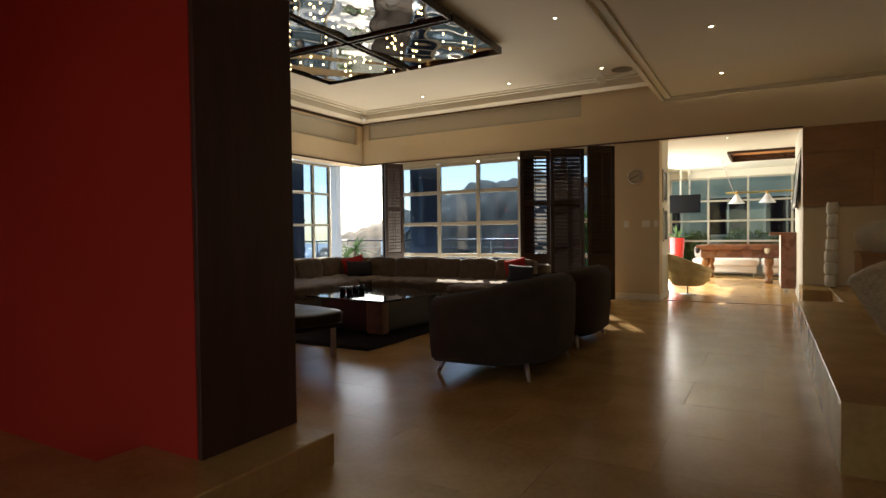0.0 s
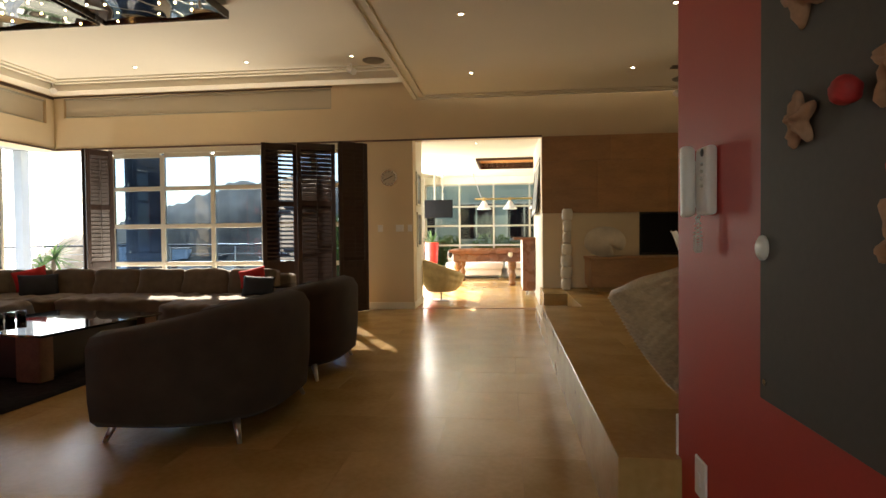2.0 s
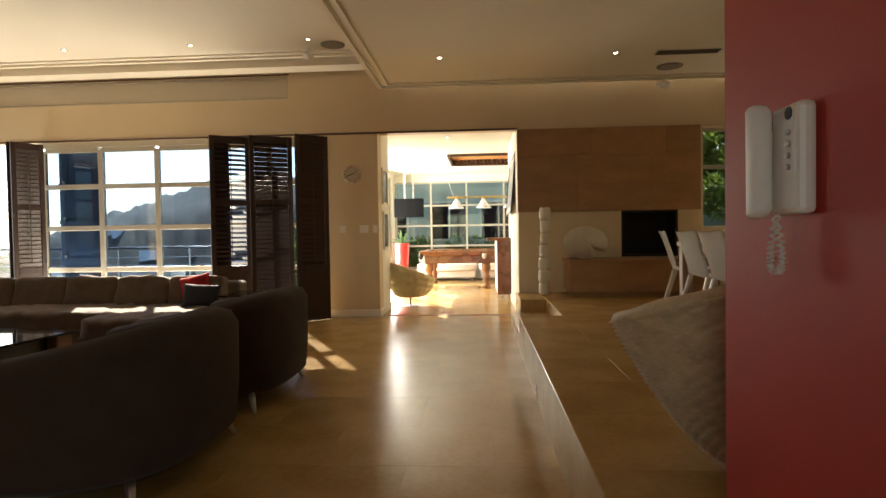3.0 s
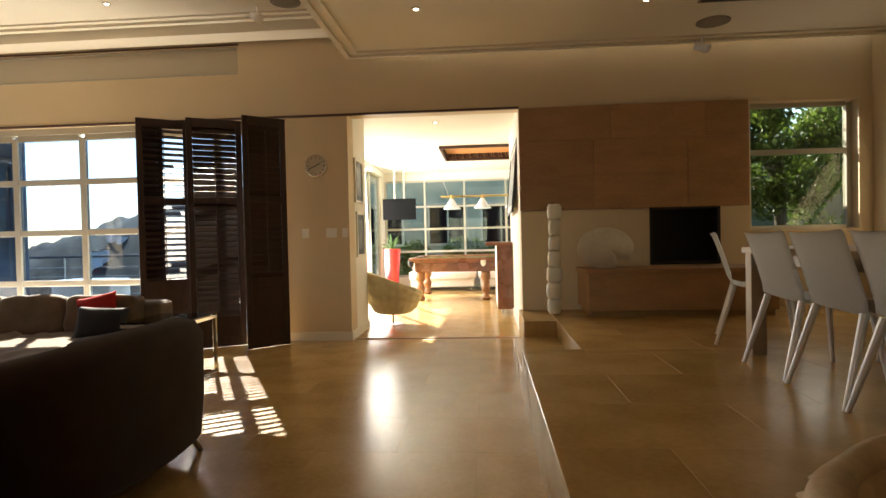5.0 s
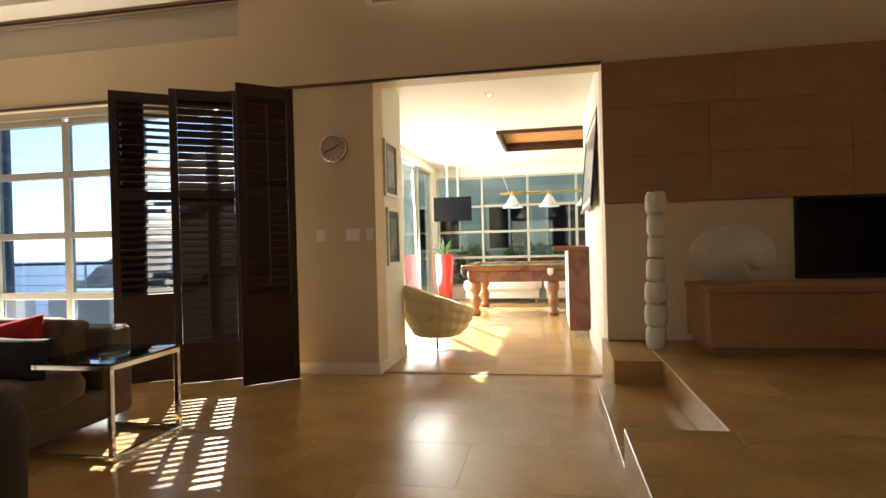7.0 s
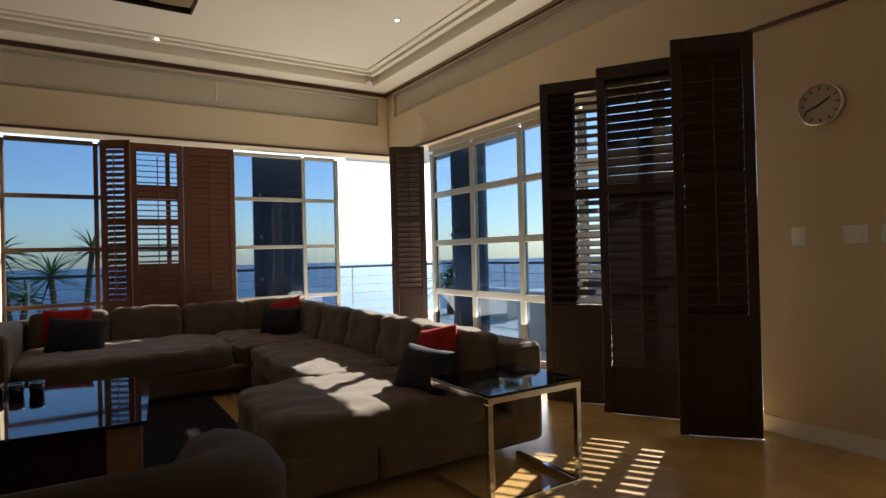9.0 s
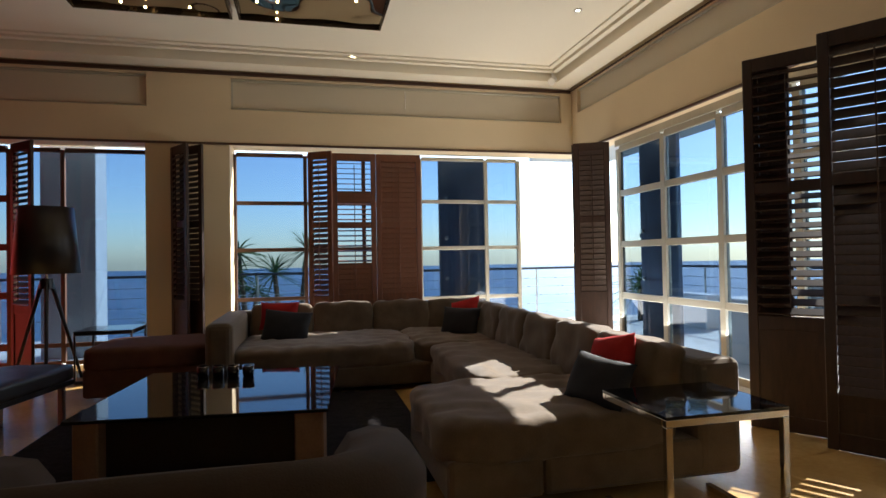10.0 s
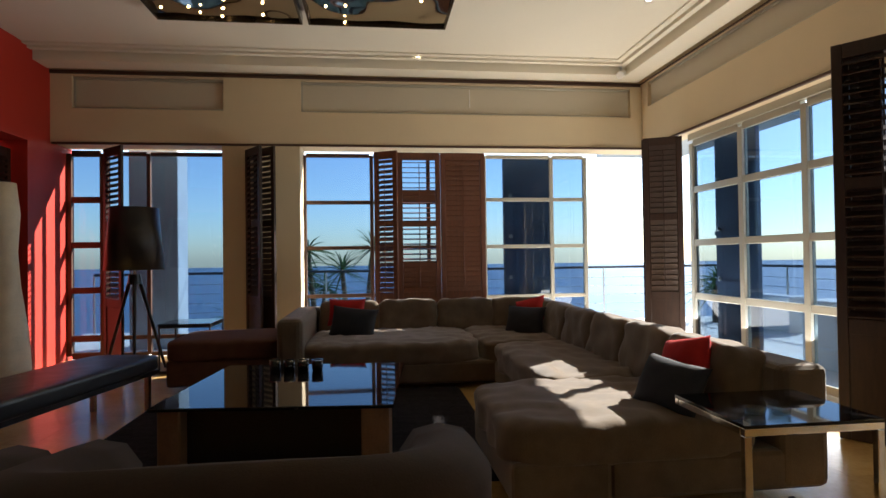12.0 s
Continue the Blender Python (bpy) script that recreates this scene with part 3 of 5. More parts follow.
clumps = [(4.4 + r0.uniform(-1.1, 1.3), 11.7 + r0.uniform(-0.5, 0.6), r0.uniform(1.0, 3.3), r0.uniform(0.25, 0.45)) for k in range(38)]
leaf_mass("garden_tree", "dense green garden tree outside the dining window", "tree", clumps, 17000, 0.055, M_TREE, 5, [((4.6, 12.0, -1), (4.4, 11.9, 2.6), 0.12, 0.07), ((4.4, 11.9, 2.0), (3.5, 11.7, 3.2), 0.06, 0.03)])
shade = setting(part("garden_wall", boxes((3.2, 11.0, 17.0, 17.4, -0.3, 3.2)), M_TERRA), "dark hedge bank behind the tree", "wall")
clumps = [(-3.0 + 6.5 * k / 21 + r0.uniform(-0.3, 0.3), 20.5 + r0.uniform(-0.8, 1.0), r0.uniform(0.1, 0.9), r0.uniform(0.3, 0.5)) for k in range(22)]
leaf_mass("hedge", "dark garden hedge behind the pool room", "hedge", clumps, 5200, 0.09, M_TREE, 6)
house = thing("garden_building", "grey neighbouring wing beyond the pool room", "building")
part("wall", boxes((-5.0, 5.0, 22.4, 22.8, -0.4, 4.6), bevel=0.02), M_GREYWING, house)
part("roof", boxes((-5.4, 5.4, 21.9, 23.4, 4.6, 4.8), bevel=0.02), M_DKLINE, house)
for wx in (-3.4, -1.2, 0.6, 2.6):
    w = part("window", boxes((wx - 0.62, wx + 0.62, 22.36, 22.40, 1.05, 2.35), bevel=0.01), M_SCREEN, house, "dark glazed window")
    part("window_frame", boxes((wx - 0.70, wx - 0.62, 22.34, 22.40, 0.97, 2.43), (wx + 0.62, wx + 0.70, 22.34, 22.40, 0.97, 2.43), (wx - 0.62, wx + 0.62, 22.34, 22.40, 0.97, 1.05), (wx - 0.62, wx + 0.62, 22.34, 22.40, 2.35, 2.43), (wx - 0.03, wx + 0.03, 22.345, 22.36, 1.05, 2.35)), M_FRAME, w)
# small pale houses on the headland
r5 = random.Random(17)
for k in range(16):
    bearing, rr = radians(r5.uniform(22, 36)), r5.uniform(300, 380)
    hx, hy, hz = -math.sin(bearing) * rr, math.cos(bearing) * rr, -14 + (rr - 300) * 0.22 + r5.uniform(-3, 3)
    hw, hd, hh = r5.uniform(4, 8), r5.uniform(4, 7), r5.uniform(3.5, 7)
    hs = thing("hillside_house", "pale rendered house far off on the headland", "house", pose(hx, hy, hz - 6, 0, 0, r5.uniform(0, 80)), "houses on the headland")
    part("wall", boxes((-hw / 2, hw / 2, -hd / 2, hd / 2, 0, hh + 6), bevel=0.1), M_RENDER, hs)
    part("roof", boxes((-hw / 2 - 0.4, hw / 2 + 0.4, -hd / 2 - 0.4, hd / 2 + 0.4, hh + 6, hh + 6.5)), M_BLOCK, hs)
clumps = [(-4.4 + r0.uniform(-0.5, 0.5), 13.6 + 4.0 * k / 17, r0.uniform(0.1, 1.9), r0.uniform(0.3, 0.6)) for k in range(18)]
leaf_mass("shrub", "sunlit green shrubs along the pool room terrace", "shrub", clumps, 4200, 0.08, M_TREE, 8)


# ---- clerestory blinds ----
def blind(label, x0, x1, y0, y1, z0, z1):
    t = thing("roller_blind", label, "roller blind", group="clerestory blinds")
    part("cloth", boxes((x0, x1, y0, y1, z0, z1)), M_BLIND, t)
    if x1 - x0 > y1 - y0:
        part("bottom_bar", boxes((x0, x1, y0 - 0.012, y1 + 0.01, z0, z0 + 0.03), bevel=0.005), M_FRAME, t)
        part("cassette", boxes((x0, x1, y0 - 0.03, y0 - 0.002, z1 - 0.03, z1), bevel=0.005), M_FRAME, t, "slim metal blind cassette")
        part("side_channel", boxes((x1 - 0.02, x1, y0 - 0.02, y0 - 0.002, z0 + 0.03, z1 - 0.03)), M_FRAME, t)
    else:
        part("bottom_bar", boxes((x0 - 0.01, x1 + 0.012, y0, y1, z0, z0 + 0.03), bevel=0.005), M_FRAME, t)
        part("cassette", boxes((x1 + 0.002, x1 + 0.03, y0, y1, z1 - 0.03, z1), bevel=0.005), M_FRAME, t, "slim metal blind cassette")
        part("side_channel", boxes((x1 + 0.002, x1 + 0.02, y0, y0 + 0.02, z0 + 0.03, z1 - 0.03)), M_FRAME, t)
    return t


blind("closed cream roller blind in the clerestory", -7.619, -2.891, 9.872, 9.884, 3.262, 3.600)
b = blind("closed cream roller blind with a short pull cord", -7.872, -7.860, 5.201, 9.654, 3.152, 3.548)
part("cord", rod(bmesh.new(), (-7.846, 7.41, 3.50), (-7.846, 7.41, 3.26), 0.006, seg=6), M_PLASTIC, b)
blind("closed cream roller blind over the glass doors", -7.872, -7.860, 2.451, 4.239, 3.152, 3.548)


# ---- shutters ----
def shutter(name, label, foot, turn, width, height=2.64, tilt=35, solid=0.70, mat=M_SHUT, closed_rows=()):
    """A louvred leaf. foot: bottom corner; turn: the leaf's direction in degrees from +x."""
    t = thing(name, label, "shutter", pose(foot[0], foot[1], 0.005, 0, 0, turn), group="louvred shutters")
    d = 0.035
    part("stile", boxes((0, 0.065, -d / 2, d / 2, 0, height), bevel=0.004), mat, t)
    part("stile", boxes((width - 0.065, width, -d / 2, d / 2, 0, height), bevel=0.004), mat, t)
    for z0, z1 in ((0, 0.11), (solid, solid + 0.10), (1.66, 1.74), (height - 0.10, height)):
        part("rail", boxes((0.065, width - 0.065, -d / 2 + 0.002, d / 2 - 0.002, z0, z1), bevel=0.003), mat, t)
    if solid > 0.2:
        part("panel", boxes((0.065, width - 0.065, -0.008, 0.008, 0.11, solid)), mat, t)
    me = None
    for a, b in ((solid + 0.10, 1.66), (1.74, height - 0.10)):
        n = int((b - a) / 0.062)
        for i in range(n):
            z = a + (i + 0.5) * (b - a) / n
            an = 78 if any(lo <= z <= hi for lo, hi in closed_rows) else tilt
            if me is None:
                me = part("slat", boxes((0.066, width - 0.066, -0.041, 0.041, -0.005, 0.005), bevel=0.004), mat, t)
                o = me
            else:
                o = new("slat", me.data)
                o.parent = t
            o.matrix_basis = pose(0, 0, z, an, 0, 0)
    rod_bm = rod(bmesh.new(), (width / 2, -0.045, solid + 0.16), (width / 2, -0.045, height - 0.16), 0.006, seg=6)
    part("tilt_rod", rod_bm, mat, t)
    part("hinge_pin", rod(bmesh.new(), (0.03, 0, -0.004), (0.03, 0, 0.10), 0.016, seg=8), M_BRASS, t, "small brass pivot")
    return t


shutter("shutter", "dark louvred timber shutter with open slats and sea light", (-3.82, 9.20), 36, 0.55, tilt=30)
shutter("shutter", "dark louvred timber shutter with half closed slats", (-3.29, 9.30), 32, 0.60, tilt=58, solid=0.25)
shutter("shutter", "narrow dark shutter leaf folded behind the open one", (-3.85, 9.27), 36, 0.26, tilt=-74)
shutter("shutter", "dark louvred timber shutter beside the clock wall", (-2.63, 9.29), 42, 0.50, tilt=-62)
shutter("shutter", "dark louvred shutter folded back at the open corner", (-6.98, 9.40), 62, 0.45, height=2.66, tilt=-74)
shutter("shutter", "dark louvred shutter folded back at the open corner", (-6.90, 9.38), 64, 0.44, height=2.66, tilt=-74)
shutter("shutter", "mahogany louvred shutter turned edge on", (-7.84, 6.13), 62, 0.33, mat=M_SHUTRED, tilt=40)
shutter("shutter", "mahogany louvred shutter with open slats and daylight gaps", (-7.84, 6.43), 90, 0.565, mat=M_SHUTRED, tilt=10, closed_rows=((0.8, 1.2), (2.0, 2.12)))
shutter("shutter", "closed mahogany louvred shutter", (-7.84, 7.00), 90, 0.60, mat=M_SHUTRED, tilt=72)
shutter("shutter", "dark louvred shutter folded against the pier", (-7.77, 4.52), 35, 0.42, tilt=45)
shutter("shutter", "dark louvred shutter folded against the pier", (-7.77, 4.62), 45, 0.42, tilt=45)
shutter("shutter", "dark louvred shutter standing half open by the lamp", (-7.80, 2.82), 48, 0.44, tilt=40)
shutter("shutter", "dark louvred shutter in the red wall doorway", (-7.32, 2.02), 0, 0.84, height=2.55, tilt=40)
shutter("shutter", "dark louvred shutter in the red wall doorway", (-6.46, 2.02), 0, 0.84, height=2.55, tilt=40)


# ---- wall fittings ----
def wall_clock(x, y, z, r):
    t = thing("wall_clock", "round chrome wall clock with a pale dial", "clock", pose(x, y, z, 90, 0, 0))
    part("rim", lathe([(r * 0.86, 0.0), (r, 0.0), (r, 0.035), (r * 0.94, 0.05), (r * 0.86, 0.04)], 32, ring=True), M_CHROME, t, "polished chrome rim", True)
    part("dial", lathe([(r * 0.87, 0.002), (r * 0.87, 0.028)], 32), M_BLIND, t)
    for k in range(12):
        a = math.radians(30 * k)
        bm = boxes((-0.004, 0.004, r * 0.66, r * 0.8, 0.028, 0.031))
        part("hour_mark", move(bm, Matrix.Rotation(-a, 4, "Z")), M_BLACK, t)
    for ang, ln in ((-60, 0.5), (-48 - 200, 0.68)):
        part("pointer", move(boxes((-0.005, 0.005, -0.02, r * ln, 0.032, 0.035)), Matrix.Rotation(math.radians(ang), 4, "Z")), M_BLACK, t)
    return t


wall_clock(-1.944, 9.82, 2.115, 0.135)


def switch_plate(label, x, y, z, w, h, turn, rockers=1):
    t = thing("light_switch", label, "switch", pose(x, y, z, 0, 0, turn))
    part("plate", boxes((-w / 2, w / 2, -0.009, 0, -h / 2, h / 2), bevel=0.003), M_PLASTIC, t)
    for i in range(rockers):
        c = (i + 0.5) / rockers * w * 0.8 - w * 0.4
        part("rocker", boxes((c - 0.013, c + 0.013, -0.014, -0.008, -0.022, 0.022), bevel=0.002), M_PLASTIC, t)
    return t


switch_plate("white plastic light switch on the cream wall", -2.10, 9.82, 1.305, 0.085, 0.11, 0)
switch_plate("white plastic double light switch on the cream wall", -1.78, 9.82, 1.305, 0.13, 0.11, 0, 2)
switch_plate("white plastic light switch near the wall corner", -1.615, 9.82, 1.305, 0.07, 0.11, 0)
switch_plate("white plastic socket low on the red wall", 0.56, 2.68, 0.37, 0.10, 0.13, -90)
switch_plate("white plastic socket low on the red wall", 0.56, 2.24, 0.385, 0.10, 0.13, -90, 2)


def intercom(x, y, z):
    t = thing("intercom_phone", "cream plastic intercom handset with coiled cord on the red wall", "intercom", pose(x, y, z, 0, 0, -90))
    part("wall_plate", boxes((-0.150, -0.070, -0.022, 0, -0.075, 0.075), bevel=0.006), M_PLASTIC, t)
    part("screen", boxes((-0.138, -0.085, -0.025, -0.02, -0.03, 0.04)), M_SCREEN, t, "small dark display")
    part("base", boxes((-0.02, 0.085, -0.035, 0, -0.105, 0.105), bevel=0.012, seg=2), M_PLASTIC, t)
    bm = bmesh.new()
    box(bm, -0.045, 0.005, -0.075, -0.035, -0.11, 0.115, bevel=0.016, seg=3)
    for v in bm.verts:
        v.co.y -= 0.018 * (abs(v.co.z) / 0.11) ** 2 - 0.012
    part("handset", bm, M_PLASTIC, t, "", True)
    for i in range(4):
        part("button", lathe([(0.006, 0), (0.006, 0.005), (0.004, 0.006)], 10, m=pose(0.05, -0.035, 0.05 - i * 0.022, 90, 0, 0)), M_STEEL, t)
    part("speaker_slot", lathe([(0.012, 0), (0.012, 0.003)], 12, m=pose(0.05, -0.034, 0.085, 90, 0, 0)), M_BLACK, t)
    bm = bmesh.new()
    pts = []
    for i in range(150):
        s = i / 149
        a = s * 2 * math.pi * 26
        loop = 2 * math.pi * s
        pts.append(Vector((-0.005 + 0.022 * math.sin(loop) + 0.006 * math.cos(a), -0.03 + 0.006 * math.sin(a), -0.105 - 0.115 * math.sin(math.pi * s) ** 0.8)))
    for p, q in zip(pts, pts[1:]):
        rod(bm, p, q, 0.0025, seg=5)
    part("coiled_cord", bm, M_PLASTIC, t)
    return t


intercom(0.56, 2.625, 1.335)


# ---- starfish board ----
def starfish(x, y, z, r, spin, tiltx, seed):
    bm = bmesh.new()
    N, rings = 50, 7
    top = bm.verts.new((0, 0, r * 0.34))
    prev = None
    grid = []
    for k in range(1, rings + 1):
        s = k / rings
        row = []
        for i in range(N):
            a = 2 * math.pi * i / N
            arm = 0.5 + 0.5 * math.cos(5 * a)
            rad = r * s * (0.46 + 0.54 * arm ** 1.1)
            h = r * 0.34 * (1 - s ** 2.2) * (0.45 + 0.55 * arm) + 0.01 * noise.noise(Vector((a * 3, s * 5, seed)))
            row.append(bm.verts.new((rad * math.cos(a), rad * math.sin(a), h)))
        grid.append(row)
    base = [bm.verts.new((v.co.x * 0.96, v.co.y * 0.96, -r * 0.10)) for v in grid[-1]]
    grid.append(base)
    for i in range(N):
        j = (i + 1) % N
        bm.faces.new((top, grid[0][i], grid[0][j]))
        for a, b in zip(grid, grid[1:]):
            bm.faces.new((a[i], b[i], b[j], a[j]))
    bm.faces.new(list(reversed(base)))
    o = part("starfish", bm, M_STAR, None, "", True)
    o.matrix_world = Matrix.Translation((x, y, z)) @ pose(0, 0, 0, 0, -90 + tiltx, 0) @ pose(0, 0, 0, 0, 0, spin)
    return tagged(o, "pale dried starfish mounted on the slate board", "starfish", "starfish on the board")


board = tagged(part("display_board", boxes((0.542, 0.56, 0.10, 2.215, 0.77, 2.6), bevel=0.003), M_BOARD), "dark grey slate display board on the red wall", "board")
rng = random.Random(4)
STARS = ((1.99, 1.67, .13), (1.72, 1.67, .14), (2.01, 1.405, .10), (1.69, 1.435, .13), (1.51, 1.31, .14), (1.68, 1.16, .13), (1.46, 1.62, .12), (1.34, 1.47, .12), (1.30, 1.15, .12), (1.22, 1.70, .12), (1.12, 1.36, .13), (1.85, 1.92, .12), (1.55, 1.88, .12), (1.30, 1.95, .12), (0.95, 1.6, .12))
for i, (y, z, r) in enumerate(STARS):
    starfish(0.542 - r * 0.10, y, z, r * 0.64, rng.uniform(0, 72), rng.uniform(-8, 8), i * 3.1)
for y, z in ((1.62, 1.545), (1.48, 1.51), (1.81, 1.418), (1.655, 1.268), (1.35, 1.32), (1.2, 1.55), (1.72, 1.84)):
    bm = bmesh.new()
    bmesh.ops.create_icosphere(bm, subdivisions=3, radius=0.026)
    for v in bm.verts:
        v.co *= 1 + 0.06 * math.cos(5 * math.atan2(v.co.y, v.co.z)) + 0.04 * noise.noise(v.co * 60)
    o = part("red_ornament", bm, M_SHELLRED, None, "", True)
    o.location = (0.512, y, z)
    tagged(o, "small red urchin ornament among the starfish", "ornament", "red ornaments on the board")
tagged(part("push_button", lathe([(0.03, 0), (0.03, 0.006), (0.02, 0.012), (0.0199, 0.0121)], 20, m=pose(0.542, 2.195, 1.137, 0, -90, 0)), M_PLASTIC, None, "", True), "round white push button on the board edge", "button")
for z in (0.815,):
    tagged(part("screw", lathe([(0.008, 0), (0.008, 0.003)], 10, m=pose(0.542, 2.185, z, 0, -90, 0)), M_STEEL), "small steel screw in the board corner", "screw")


# ---- ceiling fittings ----
def downlight(x, y, z):
    t = thing("downlight", "small lit recessed ceiling downlight", "downlight", pose(x, y, z), "ceiling downlights")
    part("ring", lathe([(0.022, -0.004), (0.042, -0.005), (0.044, 0.003), (0.022, 0.004)], 20, ring=True), M_STEEL, t)
    part("bulb", lathe([(0.001, -0.007), (0.016, -0.0055), (0.0215, 0.002)], 16), M_LAMP, t)
    return t


for x, y in ((-7.26, 8.88), (-5.60, 8.82), (-3.85, 8.82), (-2.25, 8.76), (-7.32, 6.68), (-7.45, 4.48), (-7.6, 2.42), (-2.2, 6.35), (-2.2, 4.2)):
    downlight(x, y, 3.756)
for x, y in ((-0.517, 8.27), (1.555, 8.33), (3.12, 8.4), (-0.49, 6.27), (1.5, 6.27), (-0.5, 4.2), (3.1, 6.25)):
    downlight(x, y, 3.306)
for x, y in ((-0.6, 11.06), (-0.9, 15.6)):
    downlight(x, y, 2.836)


def ceiling_speaker(x, y, z):
    t = thing("ceiling_speaker", "round flush ceiling speaker grille", "speaker", pose(x, y, z), "ceiling speakers")
    part("ring", lathe([(0.145, -0.004), (0.16, -0.005), (0.162, 0.003), (0.145, 0.004)], 32, ring=True), M_SPEAKER, t)
    part("grille", lathe([(0.001, -0.009), (0.10, -0.008), (0.145, -0.004), (0.145, 0.002)], 32), M_SPEAKER, t, "", True)


ceiling_speaker(-7.54, 9.19, 3.756)
ceiling_speaker(-7.55, 5.53, 3.756)
ceiling_speaker(-1.99, 9.01, 3.756)
ceiling_speaker(2.38, 8.97, 3.306)


def spot(x, y, z):
    t = thing("spotlight", "small white swivel ceiling spotlight", "spotlight", pose(x, y, z), "swivel spotlights")
    part("stem", rod(bmesh.new(), (0, 0, 0), (0, 0, -0.07), 0.012), M_PLASTIC, t)
    part("head", rod(bmesh.new(), (-0.05, 0.04, -0.07), (0.05, -0.04, -0.14), 0.045, 0.05, 16), M_PLASTIC, t)


spot(-7.42, 9.36, 3.732)
spot(-2.35, 9.10, 3.756)
spot(2.43, 9.40, 3.30)
vent = thing("ceiling_vent", "slotted ceiling air vent", "vent", pose(2.40, 8.38, 3.302))
part("frame", boxes((-0.36, 0.36, -0.07, -0.055, -0.006, 0.004), (-0.36, 0.36, 0.055, 0.07, -0.006, 0.004), (-0.36, -0.345, -0.055, 0.055, -0.006, 0.004), (0.345, 0.36, -0.055, 0.055, -0.006, 0.004)), M_SPEAKER, vent)
for i in range(5):
    part("slat", move(boxes((-0.345, 0.345, -0.011, 0.011, -0.002, 0.002)), pose(0, -0.044 + i * 0.022, -0.002, 30, 0, 0)), M_SPEAKER, vent)


# ---- chandelier ----
chand = thing("chandelier", "four wavy mirrored ceiling light panels with warm bulbs", "chandelier", pose(0, 0, 0))
CX0, CX1, CY0, CY1, CZ = -6.15, -3.15, 4.05, 6.85, 3.65
M_MIRROR = material("smoked_mirror_steel", (0.50, 0.47, 0.43), 0.04, metal=1.0, vary=0.03, bump=0, rvary=0.02)
M_MIRRORSIDE = material("bronze_edge", (0.06, 0.045, 0.035), 0.25, metal=0.8, vary=0.1, bump=0.02)
rng = random.Random(11)
pw = (CX1 - CX0 - 0.10) / 2
ph = (CY1 - CY0 - 0.10) / 2
for ix in range(2):
    for iy in range(2):
        px0, py0 = CX0 + ix * (pw + 0.10), CY0 + iy * (ph + 0.10)
        bm = bmesh.new()
        n = 36
        g = [[bm.verts.new((px0 + pw * i / n, py0 + ph * j / n, CZ + 0.010 * math.sin(i * 0.30 + 2 * ix) * math.cos(j * 0.22 + iy) + 0.003 * math.sin((i + j) * 0.36 + ix * 2))) for j in range(n + 1)] for i in range(n + 1)]
        for i in range(n):
            for j in range(n):
                bm.faces.new((g[i][j], g[i][j + 1], g[i + 1][j + 1], g[i + 1][j]))
        pan = part("mirror_panel", bm, M_MIRROR, chand, "wavy polished mirror sheet", True)
        e = 0.02
        part("edge_frame", boxes((px0 - e, px0, py0 - e, py0 + ph + e, CZ - 0.03, CZ + 0.06), (px0 + pw, px0 + pw + e, py0 - e, py0 + ph + e, CZ - 0.03, CZ + 0.06), (px0, px0 + pw, py0 - e, py0, CZ - 0.03, CZ + 0.06),
             (px0, px0 + pw, py0 + ph, py0 + ph + e, CZ - 0.03, CZ + 0.06), (px0, px0 + pw, py0, py0 + ph, CZ + 0.045, CZ + 0.06)), M_MIRRORSIDE, pan)
        part("stem", rod(bmesh.new(), (px0 + pw / 2, py0 + ph / 2, CZ + 0.05), (px0 + pw / 2, py0 + ph / 2, 3.762), 0.04), M_STEEL, pan)
        bulb = None
        for k in range(14):
            bx, by = px0 + pw * rng.uniform(0.08, 0.92), py0 + ph * (0.5 + 0.42 * rng.uniform(-1, 1))
            if bulb is None:
                b2 = bmesh.new()
                bmesh.ops.create_icosphere(b2, subdivisions=2, radius=0.012)
                bulb = part("bulb", b2, M_BULB, pan, "", True)
                o = bulb
            else:
                o = new("bulb", bulb.data)
                o.parent = pan
            o.location = (bx, by, CZ - 0.045)


# ---- lounge furniture ----
def sofa():
    t = thing("corner_sofa", "large taupe chenille corner sofa with chaise", "sofa")
    S = 0.44
    part("base", boxes((-7.30, -5.72, 5.26, 8.36, 0.05, 0.26), (-5.72, -2.98, 7.24, 8.36, 0.05, 0.26), (-4.02, -2.98, 6.74, 7.24, 0.05, 0.26), bevel=0.03, seg=2), M_SOFA, t)
    seats = ((-6.38, 6.28, 1.34, 1.72), (-6.38, 7.60, 1.34, 0.94), (-4.86, 7.62, 1.72, 0.84), (-3.50, 7.38, 1.06, 1.34))
    for i, (x, y, sx, sy) in enumerate(seats):
        part("seat_cushion", move(cushion(sx, sy, 0.24, 7, 21, 0.022, i * 5.0), Matrix.Translation((x, y, S - 0.11))), M_SOFA, t, "", True)
    part("back_rest", boxes((-7.42, -7.16, 5.26, 8.40, 0.05, 0.68), (-7.16, -2.97, 8.12, 8.40, 0.05, 0.68), bevel=0.05, seg=3), M_SOFA, t)
    part("arm", boxes((-7.16, -5.74, 5.20, 5.44, 0.05, 0.70), bevel=0.06, seg=3), M_SOFA, t)
    for i, y in enumerate((5.82, 6.50, 7.18, 7.82)):
        part("back_cushion", move(cushion(0.25, 0.68, 0.40, 7, 11, 0.018, i * 3.3), pose(-7.05, y, 0.56, 0, -10, 0)), M_SOFA, t, "", True)
    for i, x in enumerate((-6.62, -5.98, -5.34, -4.70, -4.06, -3.42)):
        part("back_cushion", move(cushion(0.65, 0.25, 0.40, 7, 11, 0.018, 20 + i * 3.3), pose(x, 8.02, 0.56, -10, 0, 0)), M_SOFA, t, "", True)
    return t


sofa()


